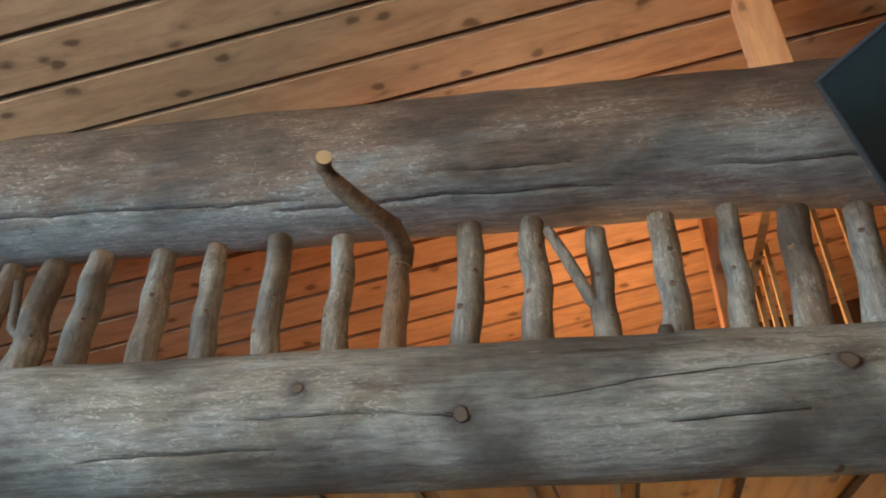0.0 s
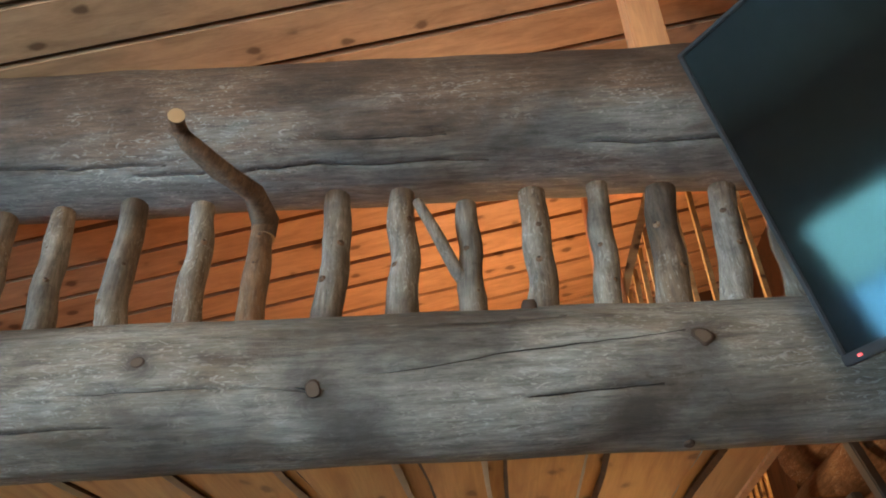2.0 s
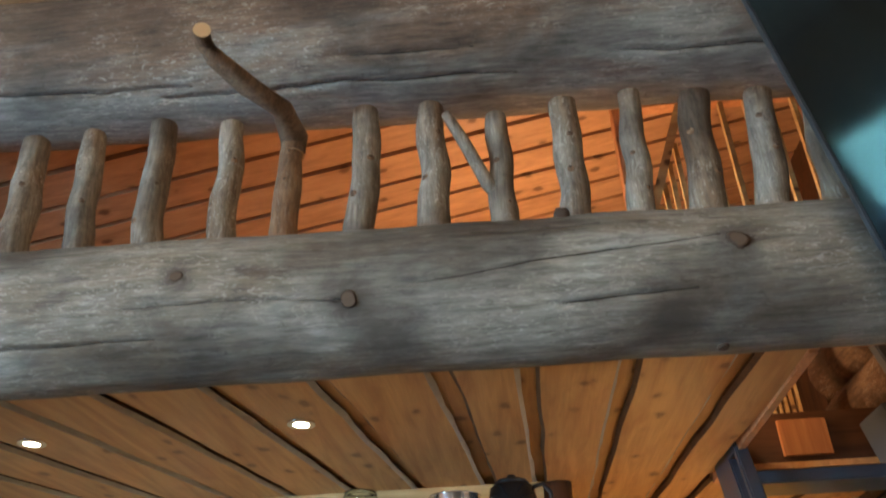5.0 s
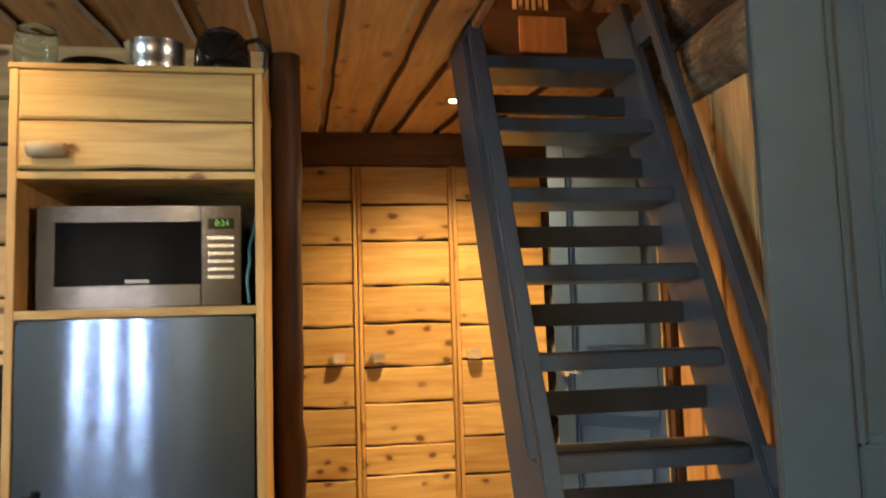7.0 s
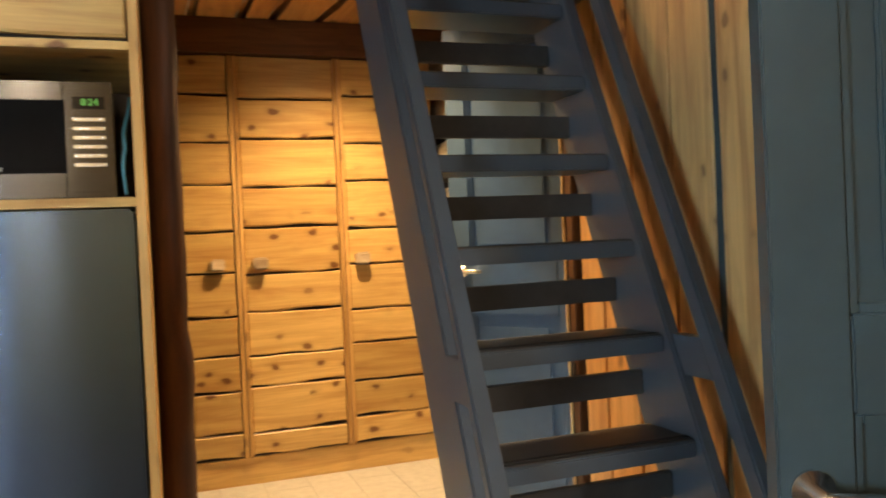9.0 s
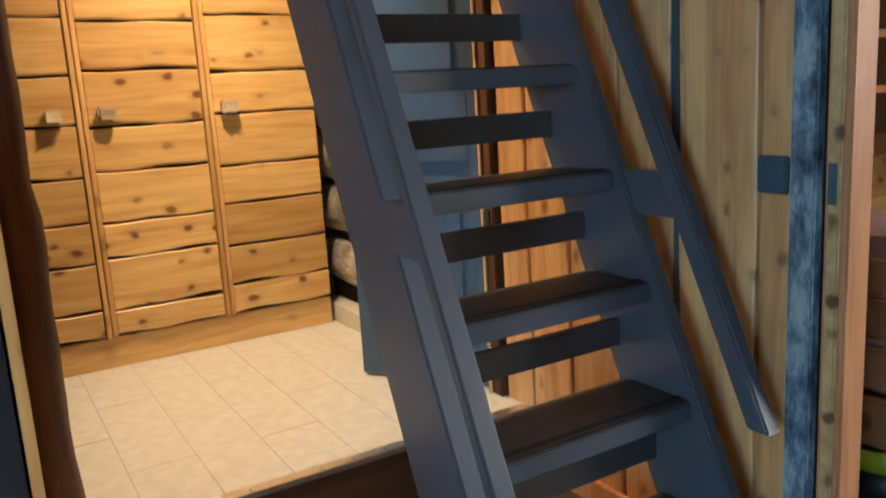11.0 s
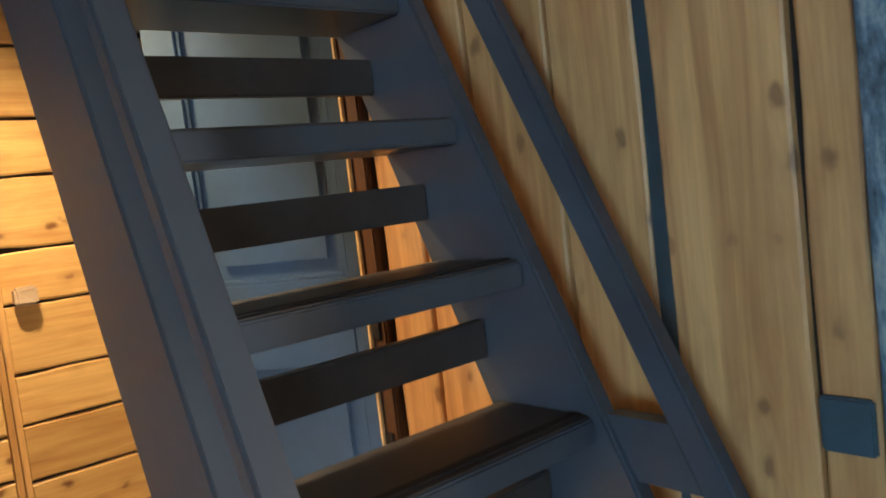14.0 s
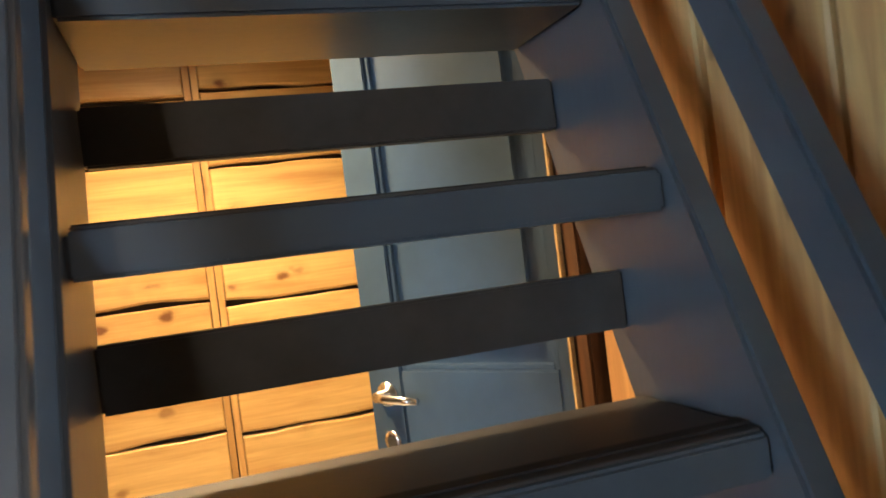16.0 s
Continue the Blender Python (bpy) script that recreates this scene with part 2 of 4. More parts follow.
def glowing(name, colour, strength):
    mat, nt, bsdf = nodes_of(name, 0.4)
    bsdf.inputs["Base Color"].default_value = (*colour, 1)
    bsdf.inputs["Emission Color"].default_value = (*colour, 1)
    bsdf.inputs["Emission Strength"].default_value = strength
    return mat


def clear(name, tint=(0.9, 0.97, 0.95), rough=0.02):
    mat, nt, bsdf = nodes_of(name, rough)
    bsdf.inputs["Base Color"].default_value = (*tint, 1)
    bsdf.inputs["Transmission Weight"].default_value = 1.0
    bsdf.inputs["IOR"].default_value = 1.45
    return mat


def peeling(name):
    """Blue paint worn through to pale wood."""
    mat, nt, bsdf = nodes_of(name, 0.6)
    m1 = mapped(nt, (34, 34, 13))
    n1 = add(nt, "ShaderNodeTexNoise", Scale=1.0, Detail=8.0, Roughness=0.7, Distortion=0.15)
    nt.links.new(m1.outputs[0], n1.inputs["Vector"])
    c = ramp(nt, n1.outputs[0], [(0.34, (0.02, 0.03, 0.04)), (0.40, (0.07, 0.10, 0.125)), (0.49, (0.12, 0.18, 0.225)), (0.555, (0.25, 0.32, 0.35)), (0.68, (0.42, 0.42, 0.38))])
    nt.links.new(c.outputs[0], bsdf.inputs["Base Color"])
    bump(nt, bsdf, n1.outputs[0], 0.5, 0.002)
    return mat


HONEY = wood("honey_pine", (0.54, 0.30, 0.10), (0.76, 0.51, 0.20), 0, 0.34, 1.0, knot_colour=(0.14, 0.038, 0.010), knot_scale=1.1)
HONEY_UP = wood("honey_pine_upright", (0.52, 0.28, 0.09), (0.72, 0.44, 0.17), 2, 0.4, 0.5)
PALE_X = wood("pale_pine", (0.52, 0.32, 0.13), (0.74, 0.51, 0.24), 0, 0.5, 1.0)
WALL_UP = wood("wall_pine_upright", (0.55, 0.265, 0.10), (0.84, 0.48, 0.195), 2, 0.5, 0.7, vary=0.18, knot_colour=(0.17, 0.065, 0.025), knot_scale=1.25)
CEIL = wood("ceiling_pine", (0.44, 0.215, 0.08), (0.64, 0.365, 0.15), 1, 0.5, 0.7)
ROOF = wood("roof_pine", (0.37, 0.195, 0.10), (0.54, 0.31, 0.165), 0, 0.5, 0.9)
POST = wood("pine_post", (0.52, 0.21, 0.085), (0.74, 0.36, 0.16), 2, 0.5, 0.6)
BROWN = wood("dark_brown_wood", (0.045, 0.018, 0.008), (0.11, 0.047, 0.02), 0, 0.5, 0.3)
RED_BROWN = wood("reddish_brown_wood", (0.10, 0.042, 0.016), (0.21, 0.095, 0.038), 0, 0.5, 0.4)
RED_BROWN_UP = wood("reddish_brown_wood_upright", (0.06, 0.025, 0.011), (0.15, 0.062, 0.026), 2, 0.55, 0.4)
BROWN_UP = wood("dark_brown_wood_upright", (0.045, 0.018, 0.008), (0.12, 0.05, 0.02), 2, 0.5, 0.3)
BLOCK = wood("sawn_knob_wood", (0.36, 0.26, 0.17), (0.58, 0.46, 0.33), 0, 0.7, 0)
BARK_GREY = plain("grey_inner_bark", (0.46, 0.43, 0.39), 0.6)
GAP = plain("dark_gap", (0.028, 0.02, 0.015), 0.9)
LOG = weathered("grey_log", (0.225, 0.217, 0.198), (0.145, 0.112, 0.080), 0, brown_share=0.43, knots=(((0.933, 2.462, 2.214), 0.07), ((1.660, 2.472, 2.283), 0.065), ((0.602, 2.438, 2.281), 0.045), ((1.00, 2.52, 2.16), 0.10), ((1.53, 2.53, 2.17), 0.09)))
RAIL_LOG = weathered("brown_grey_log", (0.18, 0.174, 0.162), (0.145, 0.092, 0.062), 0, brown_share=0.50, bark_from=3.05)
STICK = weathered("grey_branch", (0.23, 0.205, 0.175), (0.13, 0.085, 0.052), 2, brown_share=0.45)
STICK_BROWN = weathered("brown_branch", (0.24, 0.15, 0.09), (0.17, 0.09, 0.045), 2, brown_share=0.5, pale=0.2)
KNOT = plain("dark_knot", (0.05, 0.028, 0.016), 0.8)
KNOT_FACE = plain("brown_knot_face", (0.085, 0.055, 0.035), 0.8)
CUT = plain("cut_wood", (0.42, 0.26, 0.13), 0.8)
WALL_LOG = weathered("pale_log", (0.34, 0.26, 0.17), (0.15, 0.085, 0.045), 1, brown_share=0.47, pale=0.8)
DARK_LOG = weathered("dark_brown_log", (0.20, 0.125, 0.075), (0.105, 0.055, 0.03), 1, brown_share=0.48, pale=0.5)
ROCK_LOG = weathered("grey_white_log", (0.50, 0.47, 0.42), (0.34, 0.27, 0.19), 1, brown_share=0.42, pale=0.9)
STAIR = paint("grey_blue_stair_paint", (0.062, 0.076, 0.097), 0.34, 0.08)
TREAD = paint("dark_tread_paint", (0.045, 0.042, 0.042), 0.5, 0.25, 14)
STRIP = plain("black_tread_strip", (0.012, 0.012, 0.013), 0.8)
DOOR = paint("grey_blue_door_paint", (0.048, 0.073, 0.085), 0.40)
DOOR_PALE = paint("pale_grey_blue_door_paint", (0.066, 0.112, 0.172), 0.38)
PLATE = paint("blue_plate_paint", (0.05, 0.088, 0.11), 0.45)
PEEL = peeling("peeling_blue_paint")
TILE = plain("beige_floor_tile", (0.70, 0.68, 0.63), 0.35)
GROUT = plain("grey_grout", (0.58, 0.56, 0.52), 0.9)
FLOOR_DARK = wood("dark_floor_boards", (0.035, 0.022, 0.014), (0.075, 0.05, 0.034), 0, 0.5, 0.2)
ALU = plain("aluminium", (0.85, 0.85, 0.84), 0.3, 1.0)
# blue of mirrored daylight is put into the fridge steel's base colour
STEEL = brushed("brushed_steel", (0.18, 0.285, 0.54), 0.13, 2, 1.0)
STEEL_X = brushed("brushed_steel_level", (0.115, 0.115, 0.125), 0.18, 0)
CHROME = plain("chrome", (0.90, 0.90, 0.90), 0.22, 1.0)
BLACK = plain("black_plastic", (0.012, 0.012, 0.014), 0.35)
BLACKGLASS = plain("black_glass", (0.008, 0.008, 0.009), 0.06)
SCREEN = plain("dark_screen", (0.006, 0.006, 0.006), 0.07)
OVEN = plain("oven_glass", (0.010, 0.010, 0.011), 0.10)
for dim in (OVEN, SCREEN):
    dim.node_tree.nodes["Principled BSDF"].inputs["Specular IOR Level"].default_value = 0.02 if dim is OVEN else 0.17
# cyan of the mirrored window is carried by the screen's reflection tint
SCREEN.node_tree.nodes["Principled BSDF"].inputs["Specular Tint"].default_value = (0.50, 0.95, 1.0, 1.0)
WHITE = plain("white_plastic", (0.75, 0.74, 0.70), 0.4)
GLASS = clear("clear_glass")
GREEN = glowing("green_digits", (0.16, 0.60, 0.10), 0.30)
RED = glowing("red_diode", (1.0, 0.05, 0.03), 0.7)
BULB = glowing("lamp_glow", (1.0, 0.82, 0.55), 40.0)
PINK = plain("pinkish_bedding", (0.62, 0.40, 0.33), 0.9)


def knit(name, dark, light):
    """Chunky knitted cloth: rows of loops in relief."""
    mat, nt, bsdf = nodes_of(name, 0.95)
    tc = add(nt, "ShaderNodeTexCoord")
    a = add(nt, "ShaderNodeTexWave", Scale=22.0, Distortion=1.5)
    b = add(nt, "ShaderNodeTexWave", Scale=30.0, Distortion=2.5)
    a.bands_direction, b.bands_direction = "X", "Y"
    for w in (a, b):
        w.inputs["Detail Scale"].default_value = 3.0
        nt.links.new(tc.outputs["Object"], w.inputs["Vector"])
    loops = mix(nt, a.outputs["Color"], b.outputs["Color"], 0.5)
    c = ramp(nt, loops, [(0.25, dark), (0.7, light)])
    nt.links.new(c.outputs[0], bsdf.inputs["Base Color"])
    bump(nt, bsdf, loops, 0.9, 0.01)
    return mat


BLANKET = knit("grey_knit_blanket", (0.10, 0.105, 0.125), (0.42, 0.43, 0.47))
LIME = plain("lime_plastic", (0.55, 0.62, 0.04), 0.4)
CABLE = plain("blue_cable_sheath", (0.05, 0.22, 0.32), 0.5)

# ---- building helpers ----


def link_mesh(name, bm, material, smooth=False):
    me = bpy.data.meshes.new(name)
    bm.to_mesh(me)
    bm.free()
    for m in material if isinstance(material, (list, tuple)) else [material]:
        me.materials.append(m)
    if smooth:
        me.polygons.foreach_set("use_smooth", [True] * len(me.polygons))
    return new(name, me)


def part(name, bm, material, parent, label="", smooth=False):
    ob = link_mesh(name, bm, material, smooth)
    ob.parent = parent
    return tagged(ob, label)


def base(name, x, y, z, label, category, group="", kind=""):
    ob = new(name)
    ob.location = (x, y, z)
    ob.empty_display_size = 0.1
    bpy.context.view_layer.update()
    tagged(ob, label, category, group, kind)
    ob["origin_note"] = "base"
    return ob


def local(ob, bm):
    """Moves a mesh that was made in world places into ob's own space."""
    bmesh.ops.transform(bm, matrix=ob.matrix_world.inverted(), verts=bm.verts)
    return bm


def box(bm, x0, y0, z0, x1, y1, z1, bevel=0.0, m=None):
    r = bmesh.ops.create_cube(bm, size=1.0)
    vs = r["verts"]
    bmesh.ops.scale(bm, vec=(x1 - x0, y1 - y0, z1 - z0), verts=vs)
    bmesh.ops.translate(bm, vec=((x0 + x1) / 2, (y0 + y1) / 2, (z0 + z1) / 2), verts=vs)
    if bevel:
        es = list({e for v in vs for e in v.link_edges})
        out = bmesh.ops.bevel(bm, geom=es, offset=bevel, segments=2, affect="EDGES")
        vs = list({v for f in out["faces"] for v in f.verts} | {v for v in vs if v.is_valid})
    if m is not None:
        bmesh.ops.transform(bm, matrix=m, verts=vs)
    return bm


def cube(x0, y0, z0, x1, y1, z1, bevel=0.0, m=None):
    return box(bmesh.new(), x0, y0, z0, x1, y1, z1, bevel, m)


def rod(bm, p, q, r0, r1=None, n=14, caps=True):
    """A round bar from p to q."""
    p, q = Vector(p), Vector(q)
    d = q - p
    m = Matrix.Translation((p + q) / 2) @ d.to_track_quat("Z", "Y").to_matrix().to_4x4()
    bmesh.ops.create_cone(bm, cap_ends=caps, segments=n, radius1=r0, radius2=r1 if r1 is not None else r0, depth=d.length, matrix=m)
    return bm


def sweep(bm, pts, radii, n=14, lump=0.0, seed=0.0, freq=9.0, cap=1):
    """A round limb through pts, lumpy like a branch; its ends are closed by faces of material index cap."""
    pts = [Vector(p) for p in pts]
    rings = []
    for i, p in enumerate(pts):
        d = (pts[min(i + 1, len(pts) - 1)] - pts[max(i - 1, 0)]).normalized()
        side = d.cross(Vector((0.31, 0.9, 0.17))).normalized()
        up = side.cross(d).normalized()
        ring = []
        for k in range(n):
            a = 2 * math.pi * k / n
            o = math.cos(a) * side + math.sin(a) * up
            r = radii[i] * (1 + lump * noise.noise((p + o * radii[i]) * freq + Vector((seed, seed * 1.7, 0))))
            ring.append(bm.verts.new(p + o * r))
        rings.append(ring)
    for a, b in zip(rings, rings[1:]):
        for k in range(n):
            f = bm.faces.new((a[k], a[(k + 1) % n], b[(k + 1) % n], b[k]))
            f.smooth = True
    for ring, flip in ((rings[0], True), (rings[-1], False)):
        f = bm.faces.new(ring[::-1] if flip else ring)
        f.material_index = cap
    return bm


def along(p, q, n, bend=0.0, seed=0.0):
    p, q = Vector(p), Vector(q)
    out = []
    for i in range(n + 1):
        t = i / n
        w = math.sin(math.pi * t) * bend
        out.append(p.lerp(q, t) + Vector((noise.noise((t * 3, seed, 1.3)), noise.noise((t * 3, seed, 7.7)), 0)) * w)
    return out


def log_mesh(p, q, r0, r1, checks=(), seed=0.0, n=120, rings=300, lump=0.035, gape=0.010):
    """A long log with a slightly uneven round and open drying checks (angle, angle at the end, start, end, depth)."""
    p, q = Vector(p), Vector(q)
    d = (q - p).normalized()
    side = d.cross(Vector((0, 0, 1))).normalized()
    up = side.cross(d)
    verts, faces, dark = [], [], set()
    step = 2 * math.pi / n
    cols = [round(0.5 * (c[0] + c[1]) / step) for c in checks]
    for i in range(rings + 1):
        t = i / rings
        c = p.lerp(q, t)
        r = r0 + (r1 - r0) * t
        now = []
        for (ang, ang2, s, e, dep), col in zip(checks, cols):
            u = min(1.0, max(0.0, (t - s) / (e - s)))
            at = ang + (ang2 - ang) * u + 0.05 * noise.noise(Vector((t * 24.0, ang * 3 + seed, 0.5))) + 0.02 * noise.noise(Vector((t * 130.0, ang * 3 + seed, 2.5)))
            away = max(s - t, t - e, 0.0)
            wide = math.sin(math.pi * u) ** 0.6 * (0.75 + 0.5 * noise.noise(Vector((t * 60.0, seed, ang)))) if s < t < e else 0.0
            taper = min(1.0, max(0.0, (t - s) / 0.012), max(0.0, (e - t) / 0.012))
            now.append((at - col * step, math.exp(-(away / 0.03) ** 2), col, wide, dep, taper))
        for k in range(n):
            a = step * k
            f = 1.0
            for shift, fade, col, wide, dep, taper in now:
                off = (k - col + n // 2) % n - n // 2
                a += shift * fade * math.exp(-(off * step / 0.30) ** 2)
            for shift, fade, col, wide, dep, taper in now:
                off = (k - col + n // 2) % n - n // 2
                if wide and abs(off) == 1:
                    a += off * (gape * wide - step) * taper
                elif wide and off == 0:
                    f -= dep * wide * (1.0 if taper >= 1 else 0.0) / r
            o = math.cos(a) * side + math.sin(a) * up
            f += lump * noise.noise(Vector((t * 5.0 * (q - p).length, math.cos(a) * 1.2 + seed, math.sin(a) * 1.2)))
            f += 0.014 * noise.noise(Vector((t * 26.0 + seed, math.cos(a) * 5, math.sin(a) * 5)))
            verts.append(c + o * r * f)
        # faces inside a check turn near-black, in place of the groove's own shade
        for shift, fade, col, wide, dep, taper in now:
            if taper >= 1 and i < rings:
                dark.add(i * n + col % n)
                dark.add(i * n + (col - 1) % n)
    for i in range(rings):
        for k in range(n):
            k2 = (k + 1) % n
            faces.append((i * n + k, i * n + k2, (i + 1) * n + k2, (i + 1) * n + k))
    faces.append(tuple(range(n))[::-1])
    faces.append(tuple(range(rings * n, (rings + 1) * n)))
    me = bpy.data.meshes.new("log")
    me.from_pydata([tuple(v) for v in verts], [], faces)
    me.polygons.foreach_set("material_index", [1 if k in dark else 0 for k in range(len(faces))])
    me.polygons.foreach_set("use_smooth", [True] * len(me.polygons))
    return me


def wavy_board(x0, x1, y0, y1, z0, z1, seed, wave=0.006, axis="x", n=10):
    """A sawn board lying in the x-z plane (front at y0) whose lower long edge keeps its natural wave."""
    bm = bmesh.new()
    top, low = [], []
    for i in range(n + 1):
        t = i / n
        x = x0 + (x1 - x0) * t
        w = wave * noise.noise(Vector((x * 5 + seed * 3.1, seed, 0)))
        w2 = wave * 0.5 * noise.noise(Vector((x * 6 + seed * 5.1, seed, 9)))
        top.append((x, z1 + w2))
        low.append((x, z0 + w))
    rim = top + low[::-1]
    ch = 0.004
    mid_z = (z0 + z1) / 2
    front = [bm.verts.new((x0 + ch if abs(x - x0) < 1e-6 else x1 - ch if abs(x - x1) < 1e-6 else x, y0, z - ch if z > mid_z else z + ch * 1.8)) for x, z in rim]
    edge = [bm.verts.new((x, y0 + ch, z)) for x, z in rim]
    back = [bm.verts.new((x, y1, z)) for x, z in rim]
    m = len(rim)
    for a, b in ((front, edge), (edge, back)):
        for k in range(m):
            bm.faces.new((a[k], b[k], b[(k + 1) % m], a[(k + 1) % m]))
    for i in range(n):
        bm.faces.new((front[i], front[i + 1], front[m - 2 - i], front[m - 1 - i]))
        bm.faces.new((back[m - 1 - i], back[m - 2 - i], back[i + 1], back[i]))
    bmesh.ops.recalc_face_normals(bm, faces=bm.faces)
    return bm


def structure(name, bm, material, label, category="wall", smooth=False):
    return tagged(link_mesh(name, bm, material, smooth), label, category, kind="structure")


# ---- the large structure ----
WALL_X = 2.722      # pine wall beside the stairs
TILE_Z = 0.195     # raised tiled floor
CEIL_Z = 2.31      # boards under the loft
LOFT_Z = 2.40

structure("floor", cube(-2.6, -2.5, -0.15, 4.9, 4.05, 0.0), FLOOR_DARK, "dark brown wooden floor boards of the main room", "floor")
structure("floor_tiled_base", cube(-2.6, 4.05, -0.15, 4.9, 5.75, TILE_Z - 0.0025), GROUT, "grey grouted bed of the raised tiled floor", "floor")
structure("step_riser", cube(-2.6, 4.035, 0.0, WALL_X, 4.048, TILE_Z - 0.02), BROWN, "dark brown riser board of the step up to the tiles", "step")
strip = structure("threshold_strip", cube(0.2, 4.01, TILE_Z - 0.014, WALL_X, 4.052, TILE_Z + 0.004, 0.002), ALU, "bright aluminium edge strip along the tiled floor", "trim")
for i in range(26):
    bm = bmesh.new()
    rod(bm, (0.3 + i * 0.1, 4.025, TILE_Z + 0.003), (0.3 + i * 0.1, 4.025, TILE_Z + 0.006), 0.004, n=8)
    part("screw", bm, CHROME, strip)

# outer walls and partitions
def opening_wall(name, plane, at, thick, u0, u1, z0, z1, holes, material, label):
    """A wall at x=at or y=at with openings (u0, u1, z0, z1)."""
    bm = bmesh.new()
    us = sorted({u0, u1, *[h[0] for h in holes], *[h[1] for h in holes]})
    for a, b in zip(us, us[1:]):
        inside = sorted([h for h in holes if h[0] < (a + b) / 2 < h[1]], key=lambda h: h[2])
        z = z0
        for h in inside + [(0, 0, z1, z1)]:
            if h[2] > z + 1e-4:
                if plane == "x":
                    box(bm, at, a, z, at + thick, b, h[2])
                else:
                    box(bm, a, at, z, b, at + thick, h[2])
            z = h[3]
    return structure(name, bm, material, label)


WEST_WIN = (-0.78, 1.08, 1.05, 2.22)
SOUTH_WIN = (-0.88, 0.06, 0.70, 2.40)
opening_wall("wall_west", "x", -2.75, 0.15, -2.65, 5.75, 0.0, 4.6, [WEST_WIN], HONEY, "pine-clad outer wall with a window")
opening_wall("wall_south", "y", -2.65, 0.15, -2.6, 4.9, 0.0, 4.9, [SOUTH_WIN], HONEY, "pine-clad outer wall with a window")
opening_wall("wall_north", "y", 5.60, 0.15, -2.6, 4.9, 0.0, 4.9, [], BROWN, "dark log outer wall behind the cupboards")
opening_wall("wall_east_outer", "x", 4.90, 0.15, -2.65, 5.75, 0.0, 5.2, [(0.30, 1.20, 1.15, 2.05)], HONEY, "pine-clad outer wall of the bunk room")
opening_wall("wall_stairs", "x", WALL_X + 0.022, 0.09, -2.5, 5.6, 0.0, 2.34, [(2.21, 3.003, 0.0, 2.06), (4.21, 4.86, TILE_Z, 2.16)], GAP, "wooden partition with two doorways")
opening_wall("wall_loft_east", "x", WALL_X + 0.022, 0.09, -2.5, 5.6, 2.34, 4.4, [], BROWN, "dark boarded wall above the partition")
structure("wall_bunk_end", cube(2.92, 4.0, 0, 4.9, 4.1, 2.6), HONEY, "pine end wall of the bunk room")
structure("wall_wet_room", cube(3.6, 4.1, 0, 3.7, 5.6, 2.6), DOOR_PALE, "plain wall of the small room behind the open door")
structure("ceiling_bunk", cube(2.92, -2.5, 2.40, 4.9, 5.6, 2.45), CEIL, "pine ceiling of the bunk room", "ceiling")

# the third, out of view, is added to go with the bunk fill
for nm, win in (("window_1", ("x", -2.68, WEST_WIN)), ("window_2", ("y", -2.58, SOUTH_WIN)), ("window_3", ("x", 4.97, (0.30, 1.20, 1.15, 2.05)))):
    ax, at, (u0, u1, z0, z1) = win
    w = tagged(new(nm), "white-framed window with a cross bar onto daylight", "window", kind="structure")
    def wbox(a, b, c, d, t0, t1):
        return cube(at + t0, a, c, at + t1, b, d) if ax == "x" else cube(a, at + t0, c, b, at + t1, d)
    bm = bmesh.new()
    for a, b, c, d in ((u0, u1, z0, z0 + 0.06), (u0, u1, z1 - 0.06, z1), (u0, u0 + 0.06, z0 + 0.06, z1 - 0.06), (u1 - 0.06, u1, z0 + 0.06, z1 - 0.06), ((u0 + u1) / 2 - 0.025, (u0 + u1) / 2 + 0.025, z0 + 0.06, z1 - 0.06)):
        if ax == "x":
            box(bm, at - 0.03, a, c, at + 0.03, b, d)
        else:
            box(bm, a, at - 0.03, c, b, at + 0.03, d)
    part("window_frame", bm, WHITE, w)
    pane = part("pane", wbox(u0 + 0.06, u1 - 0.06, z0 + 0.06, z1 - 0.06, -0.004, 0.004), GLASS, w)
    pane.visible_shadow = False
    part("window_sill", wbox(u0 - 0.04, u1 + 0.04, z0 - 0.03, z0, -0.05, 0.12), WHITE, w)
structure("ground", cube(-60, -60, -0.4, 60, 60, -0.3), plain("meadow_ground", (0.08, 0.11, 0.05), 0.9), "grass and snow-free ground outside", "ground")

# ceiling under the loft: lapped boards running away from the room
bm = bmesh.new()
BOARDS = [(-2.58 + 0.31 * i, -2.34 + 0.31 * i) for i in range(8)] + [(-0.13, 0.10), (0.16, 0.398), (0.46, 0.684), (0.75, 1.0), (1.075, 1.23), (1.295, 1.495), (1.562, 1.795), (1.862, 2.0), (2.06, 2.30), (2.36, 2.60), (2.66, 2.90)]
